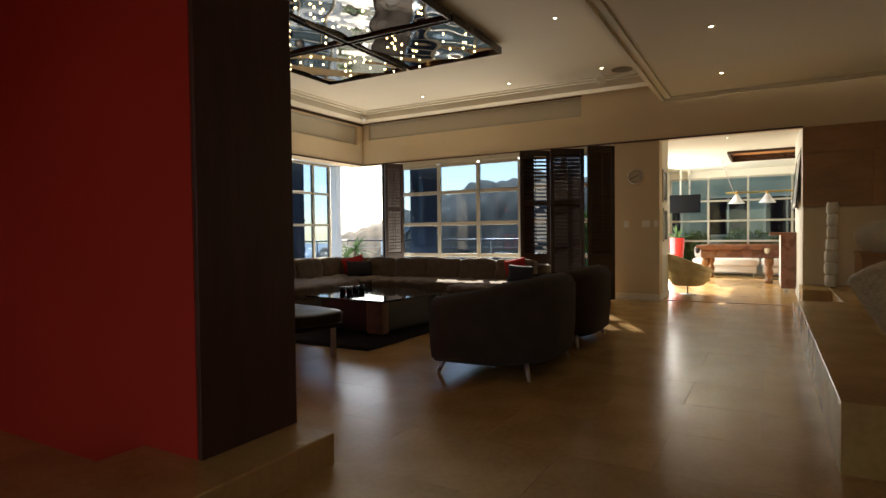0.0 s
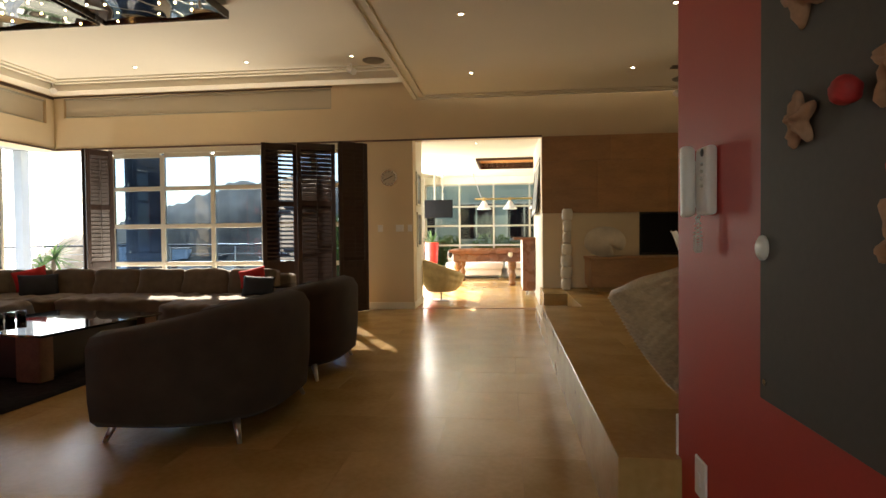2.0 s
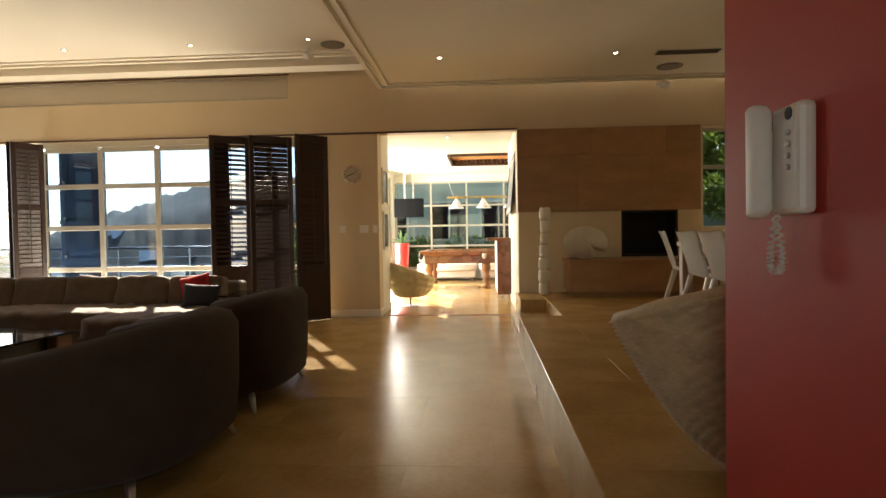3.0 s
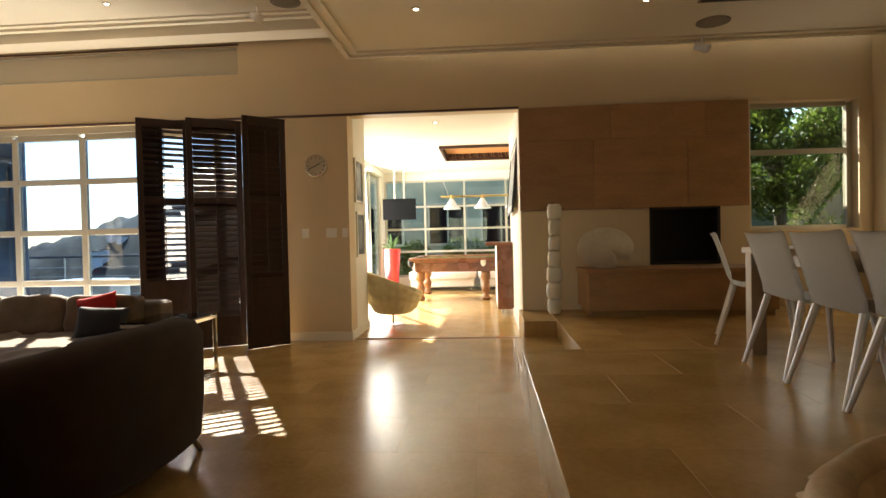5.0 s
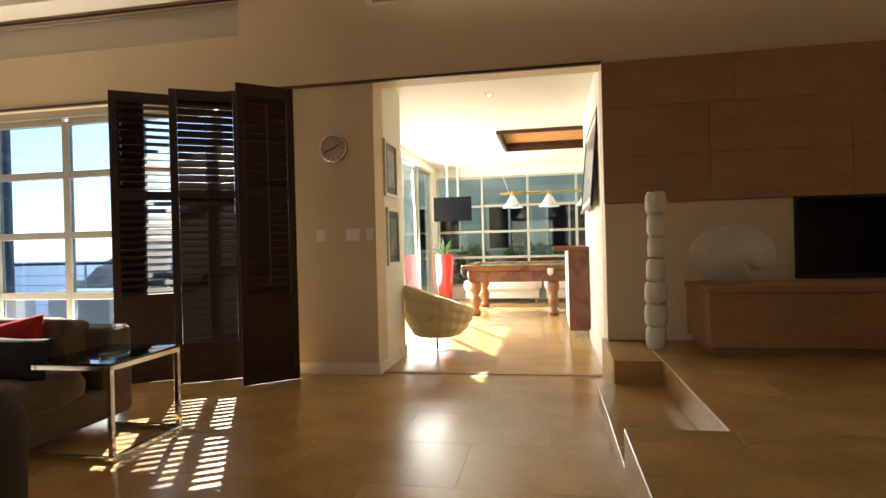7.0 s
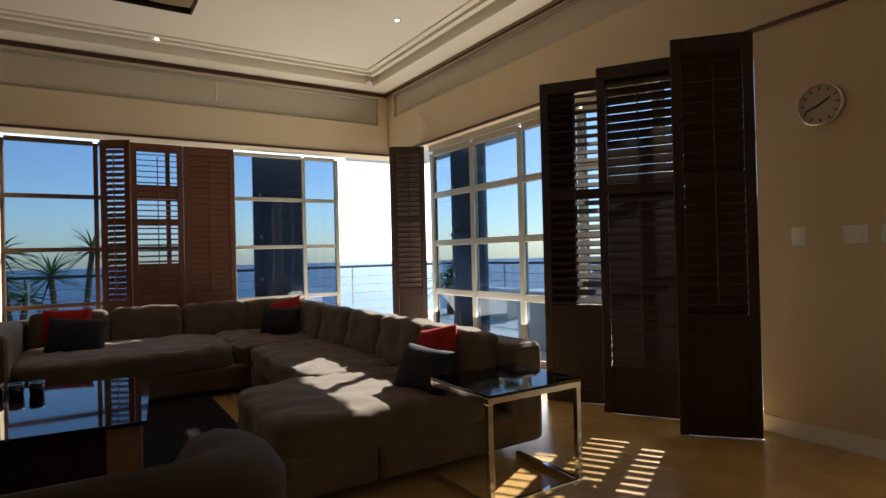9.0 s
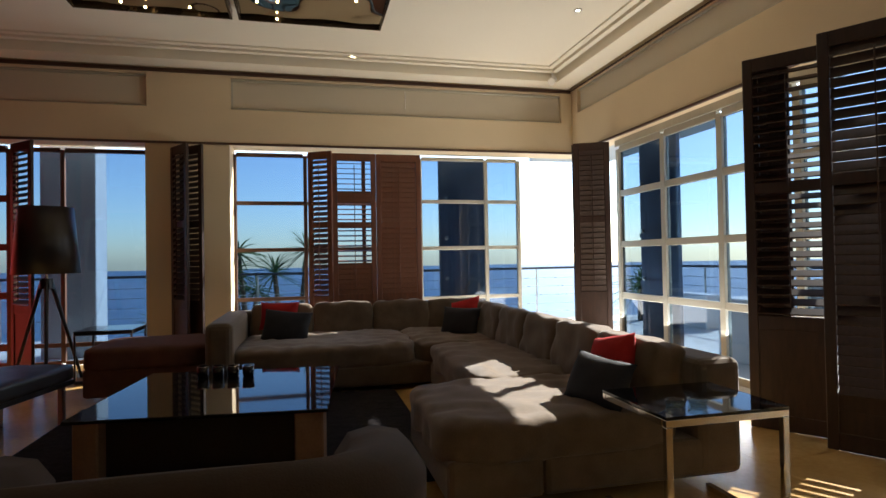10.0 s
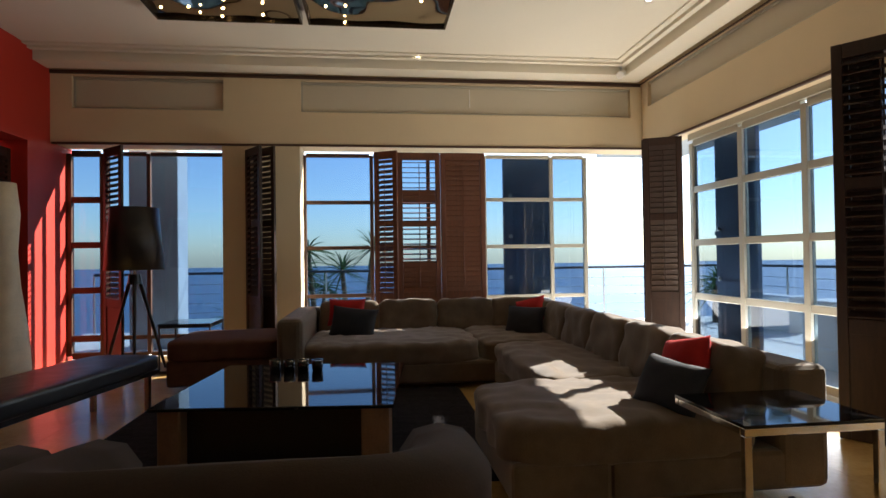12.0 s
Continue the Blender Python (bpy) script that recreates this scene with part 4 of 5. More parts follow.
def pillow(label, m, size, mat):
    bm = bmesh.new()
    n = 14
    sides = []
    for sg in (1, -1):
        g = []
        for i in range(n + 1):
            row = []
            for j in range(n + 1):
                u, v = -1 + 2 * i / n, -1 + 2 * j / n
                rim = i in (0, n) or j in (0, n)
                k = max(0.0, (1 - u * u) * (1 - v * v)) ** 0.45
                x, y = u * size / 2 * (1 - 0.07 * (1 - v * v) * abs(u) ** 3), v * size * 0.36 * (1 - 0.07 * (1 - u * u) * abs(v) ** 3)
                w = 0.010 * noise.noise(Vector((u * 3 + size * 7, v * 3, sg)))
                row.append(sides[0][i][j] if rim and sides else bm.verts.new((x, y, 0 if rim else sg * (0.085 * k + w * k))))
            g.append(row)
        sides.append(g)
        for i in range(n):
            for j in range(n):
                q = (g[i][j], g[i + 1][j], g[i + 1][j + 1], g[i][j + 1])
                bm.faces.new(q if sg > 0 else tuple(reversed(q)))
    o = part("throw_pillow", bm, mat, None, "", True)
    o.matrix_world = m
    return tagged(o, label, "pillow", "throw pillows on the sofa")


pillow("red throw pillow leaning on the sofa back", pose(-6.72, 5.80, 0.66, 75, 0, 75), 0.42, M_REDC)
pillow("dark charcoal throw pillow on the sofa", pose(-6.50, 5.88, 0.56, 68, 6, 78), 0.50, M_NAVY)
pillow("red throw pillow in the sofa corner", pose(-6.50, 7.82, 0.65, 70, -14, 40), 0.40, M_REDC)
pillow("dark charcoal throw pillow in the sofa corner", pose(-6.28, 7.70, 0.56, 70, 0, 45), 0.46, M_NAVY)
pillow("red throw pillow at the chaise back", pose(-3.36, 7.84, 0.66, 70, -12, 14), 0.34, M_REDC)
pillow("dark charcoal throw pillow on the chaise", pose(-3.20, 7.66, 0.555, 64, 5, 22), 0.40, M_NAVY)

rug_bm = bmesh.new()
bmesh.ops.create_grid(rug_bm, x_segments=70, y_segments=60, size=0.5)
for v in rug_bm.verts:
    edge = max(abs(v.co.x), abs(v.co.y)) > 0.495
    v.co = (-4.60 + v.co.x * 2.3, 5.55 + v.co.y * 2.7, 0.004 if edge else 0.022 + 0.012 * rng.random())
tagged(part("rug", rug_bm, M_RUG, None, "", True), "dark charcoal shag rug under the coffee table", "rug")


def coffee_table():
    t = thing("coffee_table", "low black glass coffee table on a dark plinth", "coffee table", pose(-4.28, 5.58, 0, 0, 0, -6))
    part("glass_top", boxes((-0.65, 0.65, -0.69, 0.69, 0.405, 0.425), bevel=0.004), M_BGLASS, t, "glossy black glass top")
    part("plinth", boxes((-0.52, 0.50, -0.54, 0.52, 0.035, 0.405), bevel=0.006), M_BLACK, t)
    part("corner_block", boxes((0.36, 0.60, 0.50, 0.66, 0.035, 0.404), bevel=0.008), M_BLOCK, t, "brown stone corner leg")
    part("corner_block", boxes((0.36, 0.60, -0.66, -0.53, 0.035, 0.404), bevel=0.008), M_BLOCK, t, "brown stone corner leg")


coffee_table()
for i in range(4):
    t = thing("candle_holder", "small dark glass candle holder on the coffee table", "candle holder", pose(-4.72 + 0.02 * i, 5.36 + 0.105 * i, 0.426), "candle holders")
    part("cup", lathe([(0.034, 0), (0.040, 0.015), (0.042, 0.075), (0.038, 0.075), (0.035, 0.03), (0.001, 0.025)], 20), M_BGLASS, t, "", True)
    part("candle", lathe([(0.032, 0.027), (0.032, 0.055)], 16), M_PAPER, t)
    part("rim", lathe([(0.0375, 0.0735), (0.0425, 0.0735), (0.0425, 0.079), (0.0375, 0.079)], 20, ring=True), M_CHROME, t)


def tub_seat(x, y, turn, label):
    """A curved two-seat tub chair; its open side faces -x before turning."""
    t = thing("tub_loveseat", label, "armchair", pose(x, y, 0, 0, 0, turn), "curved tub seats")
    A, Bw, N = 0.92, 0.68, 44
    sec = ((-0.05, 0.115), (0.005, 0.16), (0.025, 0.45), (0.03, 0.88), (-0.01, 0.965), (-0.10, 1.0), (-0.19, 0.97), (-0.24, 0.86), (-0.23, 0.40))
    bm = bmesh.new()
    rows = []
    for i in range(N + 1):
        a = math.pi * (0.5 + 1.0 * i / N) + math.pi
        ca, sa = math.cos(a), math.sin(a)
        px = A * (abs(ca) ** 0.62) * (1 if ca >= 0 else -1) - 0.40
        py = Bw * (abs(sa) ** 0.72) * (1 if sa >= 0 else -1)
        nx, ny = ca / A, sa / Bw
        ln = math.hypot(nx, ny)
        nx, ny = nx / ln, ny / ln
        s = abs(ca)
        h = 0.65 + 0.17 * s ** 0.7
        rows.append([bm.verts.new((px + u * nx, py + u * ny, z * h if k > 1 else z)) for k, (u, z) in enumerate(sec)])
    for a, b in zip(rows, rows[1:]):
        for k in range(len(sec)):
            bm.faces.new((a[k], b[k], b[(k + 1) % len(sec)], a[(k + 1) % len(sec)]))
    bm.faces.new(rows[0])
    bm.faces.new(list(reversed(rows[-1])))
    bmesh.ops.recalc_face_normals(bm, faces=bm.faces[:])
    part("shell", bm, M_TUB, t, "mocha upholstered curved shell, coloured dark as backlit shade", True)
    part("seat_cushion", move(cushion(1.02, 1.04, 0.30, 4.5, 11, 0.012, x), Matrix.Translation((-0.10, 0, 0.34))), M_TUBIN, t, "mocha seat cushion", True)
    part("bottom", boxes((-0.44, 0.34, -0.46, 0.46, 0.13, 0.19), bevel=0.02), M_TUB, t)
    for lx, ly in ((-0.36, -0.50), (0.34, -0.46), (-0.36, 0.50), (0.34, 0.46)):
        part("leg", rod(bmesh.new(), (lx, ly, 0.14), (lx * 1.14, ly * 1.12, 0.0), 0.026, 0.013, 12), M_STEEL, t, "tapered metal leg", True)
    return t


tub_seat(-1.98, 4.34, 0, "dark curved tub loveseat with metal legs")
tub_seat(-2.0, 5.74, 0, "dark curved tub loveseat with mocha seat")


def bench():
    t = thing("bench", "long black leather bench with slim legs", "bench", pose(-4.52, 3.80, 0, 0, 0, -12))
    part("cushion", move(cushion(2.10, 0.62, 0.13, 9, 11, 0.004), Matrix.Translation((0, 0, 0.40))), M_LEATHER, t, "", True)
    part("frame", boxes((-1.0, 1.0, -0.28, 0.28, 0.30, 0.34), bevel=0.005), M_BLACK, t)
    for lx in (-0.9, 0.9):
        for ly in (-0.24, 0.24):
            part("leg", boxes((lx - 0.02, lx + 0.02, ly - 0.02, ly + 0.02, 0, 0.30), bevel=0.003), M_STEEL, t)


bench()
ott = thing("ottoman", "russet brown upholstered ottoman seat", "ottoman")
part("body", boxes((-6.95, -6.05, 4.12, 5.16, 0.04, 0.30), bevel=0.03, seg=2), M_OTTO, ott)
part("cushion", move(cushion(0.94, 1.08, 0.22, 8, 9, 0.008, 3), Matrix.Translation((-6.5, 4.64, 0.38))), M_OTTO, ott, "", True)


def c_table(label, x0, x1, y0, y1, h, metal, r=0.016):
    t = thing("side_table", label, "side table")
    part("glass_top", boxes((x0, x1, y0, y1, h - 0.012, h)), M_BGLASS, t, "dark glass top")
    cantilever = h > 0.565
    for x in (x0 + r, x1 - r):
        part("side_rail", boxes((x - r, x + r, y0, y1, h - 0.045, h - 0.013), bevel=0.003), metal, t)
        if cantilever and x < x1 - 2 * r:
            continue
        part("floor_rail", boxes((x - r, x + r, y0, y1, 0, 0.032), bevel=0.003), metal, t)
        for y in (y0 + r, y1 - r):
            part("leg", boxes((x - r + 0.001, x + r - 0.001, y - r, y + r, 0.032, h - 0.045), bevel=0.003), metal, t)
    for y in (y0 + r, y1 - r):
        part("end_rail", boxes((x0 + 2 * r, x1 - 2 * r, y - r, y + r, h - 0.045, h - 0.013), bevel=0.003), metal, t)
        if cantilever:
            part("foot_rail", boxes((x0, x1 - 2 * r, y - r, y + r, 0, 0.032), bevel=0.003), metal, t)
    return t


c_table("chrome framed side table with black glass top beside the sofa", -2.96, -2.43, 7.55, 8.17, 0.566, M_CHROME)
c_table("thin black metal side table with glass top by the window", -7.55, -7.0, 3.72, 4.28, 0.55, M_BLACK, 0.009)
for x, y in ((-2.58, 7.70), (-2.56, 7.80)):
    tagged(part("ashtray", lathe([(0.036, 0), (0.040, 0.004), (0.044, 0.030), (0.038, 0.031), (0.034, 0.010), (0.001, 0.008)], 20, m=pose(x, y, 0.567)), M_CLEAR, None, "", True), "small clear glass ashtray on the side table", "ashtray", "ashtrays")


def tripod_lamp(x, y):
    t = thing("floor_lamp", "black tripod floor lamp with large tapered shade", "floor lamp", pose(x, y, 0))
    for k in range(3):
        a = math.radians(20 + 120 * k)
        part("leg", rod(bmesh.new(), (0.36 * math.cos(a), 0.36 * math.sin(a), 0), (0.05 * math.cos(a), 0.05 * math.sin(a), 1.06), 0.016, 0.022, 10), M_BLACK, t)
    part("hub", rod(bmesh.new(), (0, 0, 1.00), (0, 0, 1.11), 0.07, 0.06, 16), M_BLACK, t)
    part("stem", rod(bmesh.new(), (0, 0, 1.11), (0, 0, 1.4), 0.012), M_STEEL, t)
    part("shade", lathe([(0.31, 1.16), (0.25, 1.86), (0.243, 1.86), (0.303, 1.16)], 32, ring=True), M_LEATHER, t, "black fabric shade", True)
    return t


tripod_lamp(-7.15, 3.42)
vase = tagged(part("vase", lathe([(0.15, 0), (0.19, 0.06), (0.22, 0.30), (0.20, 0.62), (0.14, 1.05), (0.12, 1.35), (0.14, 1.70), (0.11, 1.98), (0.10, 1.98), (0.12, 1.6), (0.001, 1.5)], 28, m=pose(-5.90, 2.78, 0.0)), M_BONE, None, "", True), "tall cream waisted floor vase", "vase")


# ---- fireplace wall and dining platform ----
chim = thing("fireplace", "sandstone clad fireplace wall with a black firebox", "fireplace", kind="")
for r in ((0.49, 1.975, 9.78, 9.822, 0.345, 1.50), (2.72, 3.06, 9.78, 9.822, 0.345, 1.50), (1.975, 2.72, 9.78, 9.822, 0.345, 0.86)):
    part("lower_wall", boxes(r), M_WALL, chim, "cream painted lower wall")
for nm, r in (("firebox_back", (1.978, 2.717, 10.09, 10.11, 0.866, 1.496)), ("firebox_side", (1.978, 1.99, 9.785, 10.09, 0.866, 1.496)), ("firebox_side", (2.705, 2.717, 9.785, 10.09, 0.866, 1.496)), ("firebox_floor", (1.99, 2.705, 9.785, 10.09, 0.866, 0.878)), ("firebox_roof", (1.99, 2.705, 9.785, 10.09, 1.484, 1.496))):
    part(nm, boxes(r), M_FIRE, chim, "sooty black firebox lining")
part("trim_frame", boxes((1.955, 1.985, 9.765, 9.79, 0.85, 1.51), (2.71, 2.74, 9.765, 9.79, 0.85, 1.51), (1.985, 2.71, 9.765, 9.79, 0.85, 0.872), (1.985, 2.71, 9.765, 9.79, 1.49, 1.51)), M_BLACK, chim)
core = part("cladding", boxes((0.484, 3.06, 9.772, 9.822, 1.512, 2.70)), M_CLAD, chim, "sandstone slab cladding")
r1 = random.Random(9)
zc = (1.508, 1.90, 2.31, 2.702)
for j in range(3):
    xs = [0.482]
    while xs[-1] < 2.80:
        xs.append(min(3.062, xs[-1] + r1.choice((0.62, 0.85, 1.05))))
    if xs[-1] < 3.062:
        xs[-1] = 3.062
    for a, b in zip(xs, xs[1:]):
        if b - a > 0.05:
            part("slab", boxes((a + 0.001, b - 0.001, 9.757 + r1.uniform(0, 0.003), 9.774, zc[j] + 0.001, zc[j + 1] - 0.001), bevel=0.002), M_CLAD, core)
hearth = thing("hearth_bench", "sandstone hearth bench below the firebox", "bench")
part("top_slab", boxes((1.11, 3.04, 9.06, 9.764, 0.80, 0.845), bevel=0.005), M_CLAD, hearth)
part("body", boxes((1.13, 3.04, 9.08, 9.78, 0.41, 0.80), bevel=0.004), M_CLAD, hearth)
part("kick", boxes((1.17, 3.02, 9.13, 9.78, 0.345, 0.41)), M_JOINT, hearth)


def shell_disc(x, y, z, r):
    """An upright disc with a notch, like a sliced shell."""
    bm = bmesh.new()
    N = 56
    outline = []
    for i in range(N):
        a = 2 * math.pi * i / N
        rr = r * (1.0 + 0.08 * math.cos(a + 2.4))
        d = (a - math.radians(305) + math.pi) % (2 * math.pi) - math.pi
        rr *= 1 - 0.55 * math.exp(-(d / 0.17) ** 2)
        outline.append((rr * 1.12 * math.cos(a), rr * 0.86 * math.sin(a)))
    f = [bm.verts.new((u, -0.05, w)) for u, w in outline]
    c0 = bm.verts.new((0, -0.085, 0))
    b = [bm.verts.new((u, 0.05, w)) for u, w in outline]
    c1 = bm.verts.new((0, 0.085, 0))
    for i in range(N):
        j = (i + 1) % N
        bm.faces.new((f[i], f[j], c0))
        bm.faces.new((b[j], b[i], c1))
        bm.faces.new((f[j], f[i], b[i], b[j]))
    bmesh.ops.recalc_face_normals(bm, faces=bm.faces[:])
    o = part("shell_sculpture", bm, M_BONE, None, "", True)
    o.location = (x, y, z)
    return tagged(o, "round bone white shell sculpture on the hearth bench", "sculpture")


shell_disc(1.39, 9.40, 1.075, 0.262)
snake = thing("floor_lantern", "tall cream paper lantern bound in segments", "lantern", pose(0.80, 9.31, 0.345, 0, 1.0, 0))
for k in range(7):
    z = 0.02 + k * 0.17
    w = 0.072 + 0.012 * math.sin(k * 1.1)
    part("segment", lathe([(w * 0.8, z), (w, z + 0.03), (w * 1.04, z + 0.085), (w, z + 0.14), (w * 0.8, z + 0.168)], 20), M_PAPER, snake, "", True)
    part("binding", move(lathe([(w * 0.80, -0.003), (w * 0.86, 0), (w * 0.80, 0.003)], 20, ring=True), pose(0, 0, z + 0.17, 8 * (-1) ** k, 6, 0)), M_BLOCK, snake)


def dining_table():
    t = thing("dining_table", "pale oak dining table with slab legs", "table")
    part("top", boxes((1.88, 2.98, 4.83, 7.25, 1.055, 1.10), bevel=0.005), M_TABLE, t)
    for y in (4.88, 7.19):
        part("leg_panel", boxes((1.90, 2.0, y - 0.045, y + 0.045, 0.345, 1.055), bevel=0.004), M_TABLE, t)
        part("leg_panel", boxes((2.86, 2.96, y - 0.045, y + 0.045, 0.345, 1.055), bevel=0.004), M_TABLE, t)
    part("apron", boxes((2.02, 2.84, 4.98, 7.11, 0.98, 1.053)), M_TABLE, t)


dining_table()


def shell_chair():
    """A moulded chair; the sitter looks along +x."""
    t = thing("dining_chair", "white moulded dining chair with splayed legs", "chair", group="chairs round the dining table")
    bm = bmesh.new()
    prof = ((0.42, 0.445), (0.36, 0.455), (0.20, 0.440), (0.06, 0.430), (-0.01, 0.45), (-0.05, 0.52), (-0.085, 0.64), (-0.125, 0.76), (-0.155, 0.835), (-0.17, 0.85))
    rows = []
    for k, (x, z) in enumerate(prof):
        s = k / (len(prof) - 1)
        w = 0.235 + 0.012 * math.sin(s * math.pi) + (0.012 if s > 0.8 else 0)
        row = []
        for i in range(11):
            u = -1 + 2 * i / 10
            cup = 0.035 * u * u
            row.append(bm.verts.new((x + (cup if k > 4 else 0), u * w, z + (cup * 0.5 if k <= 4 else 0) - (0.014 * abs(u) ** 3 if k > 7 else 0) * -1)))
        rows.append(row)
    for a, b in zip(rows, rows[1:]):
        for i in range(10):
            bm.faces.new((a[i], a[i + 1], b[i + 1], b[i]))
    r = bmesh.ops.solidify(bm, geom=bm.faces[:], thickness=0.014)
    bmesh.ops.recalc_face_normals(bm, faces=bm.faces[:])
    part("shell", bm, M_CHAIRW, t, "", True)
    for sx, sy in ((-1, -1), (-1, 1), (1, -1), (1, 1)):
        x0, y0 = (0.0 if sx < 0 else 0.37), 0.20 * sy
        x1, y1 = (-0.13 if sx < 0 else 0.43), 0.26 * sy
        part("leg", rod(bmesh.new(), (x0, y0, 0.45), (x1, y1, 0.0), 0.022, 0.013, 8), M_CHAIRW, t)
    return t


ch = shell_chair()
ch.matrix_world = pose(1.89, 6.69, 0.346)
for m in (pose(1.88, 6.13, 0.346), pose(1.88, 5.59, 0.346), pose(1.88, 5.05, 0.346), pose(3.02, 6.67, 0.346, 0, 0, 180), pose(3.02, 6.11, 0.346, 0, 0, 180), pose(3.02, 5.55, 0.346, 0, 0, 180)):
    copy_thing(ch, m)


copy_thing(ch, pose(2.03, 7.74, 0.346, 0, 0, -22))


def wicker_chair(x, y, turn, label):
    """A deep round rattan chair: high at the back (-x), low in front."""
    t = thing("wicker_chair", label, "armchair", pose(x, y, 0.346, 0, 0, turn), "rattan chairs")
    NU, NV = 216, 60
    bm = bmesh.new()
    rows = []
    for j in range(NV + 1):
        v = j / NV
        row = []
        for i in range(NU):
            a = 2 * math.pi * i / NU
            back = 0.5 - 0.5 * math.cos(a)
            top = 0.46 + 0.34 * back ** 1.2
            z = 0.02 + v * top
            rad = 0.20 + 0.42 * (v ** 0.7) * (0.9 + 0.25 * back)
            weave = 0.010 * math.sin(a * 36 + (math.pi if j % 4 < 2 else 0)) + (0.007 if j % 2 else -0.007)
            rad += weave
            row.append(bm.verts.new((rad * math.cos(a), rad * 0.92 * math.sin(a), z)))
        rows.append(row)
    inner = []
    for j in range(NV, 7, -3):
        inner.append([bm.verts.new((v.co.x * 0.90, v.co.y * 0.90, v.co.z - 0.004)) for v in rows[j]])
    rows += inner
    for p, q in zip(rows, rows[1:]):
        for i in range(NU):
            k = (i + 1) % NU
            bm.faces.new((p[i], p[k], q[k], q[i]))
    part("woven_shell", bm, M_WICKER, t, "", True)
    part("rim", curve_ring(0.61, 0.92, 0.028), M_WICKER, t, "", True)
    part("seat_cushion", move(cushion(0.72, 0.66, 0.14, 3.5, 9, 0.01, x), Matrix.Translation((0.03, 0, 0.30))), M_BLIND, t, "pale seat cushion", True)
    part("foot_ring", lathe([(0.16, 0), (0.21, 0), (0.21, 0.03), (0.16, 0.03)], 28, ring=True), M_WICKER, t)
    return t


def curve_ring(radius, squash, thick):
    bm = bmesh.new()
    N, K = 72, 8
    rows = []
    for i in range(N):
        a = 2 * math.pi * i / N
        back = 0.5 - 0.5 * math.cos(a)
        z = 0.02 + 0.46 + 0.34 * back ** 1.2
        rad = 0.20 + 0.42 * (0.9 + 0.25 * back) - 0.03
        c, n = Vector((rad * math.cos(a), rad * squash * math.sin(a), z)), Vector((math.cos(a), math.sin(a), 0))
        th = thick * (1 + 0.12 * math.sin(a * 60))
        rows.append([bm.verts.new(c + n * th * math.cos(2 * math.pi * k / K) + Vector((0, 0, th * math.sin(2 * math.pi * k / K)))) for k in range(K)])
    for i in range(N):
        p, q = rows[i], rows[(i + 1) % N]
        for k in range(K):
            bm.faces.new((p[k], q[k], q[(k + 1) % K], p[(k + 1) % K]))
    bmesh.ops.recalc_face_normals(bm, faces=bm.faces[:])
    return bm


wicker_chair(1.00, 3.58, 125, "woven natural rattan tub chair on the platform")


# ---- passage and pool room ----
def picture(label, m, w, h, frame_mat=M_WHITE):
    t = thing("picture_frame", label, "picture", m, "framed pictures")
    e = 0.035
    part("frame", boxes((-w / 2, w / 2, -0.025, 0, -h / 2, -h / 2 + e), (-w / 2, w / 2, -0.025, 0, h / 2 - e, h / 2), (-w / 2, -w / 2 + e, -0.025, 0, -h / 2 + e, h / 2 - e), (w / 2 - e, w / 2, -0.025, 0, -h / 2 + e, h / 2 - e), bevel=0.003), frame_mat, t)
    part("mount", boxes((-w / 2 + e, w / 2 - e, -0.012, -0.004, -h / 2 + e, h / 2 - e)), M_BLACK if frame_mat is M_WHITE else M_WHITE, t)
    part("print", boxes((-w / 2 + 0.10, w / 2 - 0.10, -0.015, -0.011, -h / 2 + 0.10, h / 2 - 0.10)), M_PHOTO, t, "dark photographic print")
    return t


picture("white framed dark photograph on the passage wall", pose(-1.56, 10.335, 1.965, 0, 0, 90), 0.45, 0.56)
picture("white framed dark photograph low on the passage wall", pose(-1.56, 10.375, 1.285, 0, 0, 90), 0.43, 0.58)
picture("large black framed picture on the bar wall", pose(0.47, 11.2, 2.0, 0, 0, -90) @ pose(0, 0, 0, -5, 0, 0), 1.7, 0.95, M_BLACK)



def cream_chair(x, y, turn):
    t = thing("lounge_chair", "cream quilted scoop lounge chair on a slim stem", "armchair", pose(x, y, 0, 0, 0, turn))
    bm = bmesh.new()
    N, K = 72, 26
    rows = []
    for j in range(K + 1):
        v = j / K
        row = []
        for i in range(N):
            a = 2 * math.pi * i / N
            back = 0.5 - 0.5 * math.cos(a)
            top = 0.30 + 0.31 * back
            rad = (0.20 + 0.24 * v ** 0.5 - 0.03 * v ** 4) * (1 + 0.035 * math.sin(a * 11 + v * 11) * math.sin(a * 11 - v * 11))
            row.append(bm.verts.new((rad * 1.05 * math.cos(a), rad * math.sin(a), 0.16 + v * top)))
        rows.append(row)
    for j in range(K, 2, -2):
        rows.append([bm.verts.new((v.co.x * 0.86, v.co.y * 0.86, v.co.z)) for v in rows[j]])
    for p, q in zip(rows, rows[1:]):
        for i in range(N):
            k = (i + 1) % N
            bm.faces.new((p[i], p[k], q[k], q[i]))
    bm.faces.new(rows[-1])
    part("shell", bm, M_CREAMCH, t, "", True)
    part("stem", rod(bmesh.new(), (0, 0, 0.005), (0, 0, 0.175), 0.014), M_BLACK, t, "slim black stem")
    part("foot_plate", lathe([(0.001, 0.0), (0.15, 0.0), (0.15, 0.006), (0.02, 0.012), (0.001, 0.012)], 28), M_STEEL, t)
    part("seat_pad", move(cushion(0.58, 0.54, 0.10, 3.0, 9, 0.006, 2), Matrix.Translation((0.02, 0, 0.32))), M_CREAMCH, t, "", True)


cream_chair(-1.27, 11.12, 22)


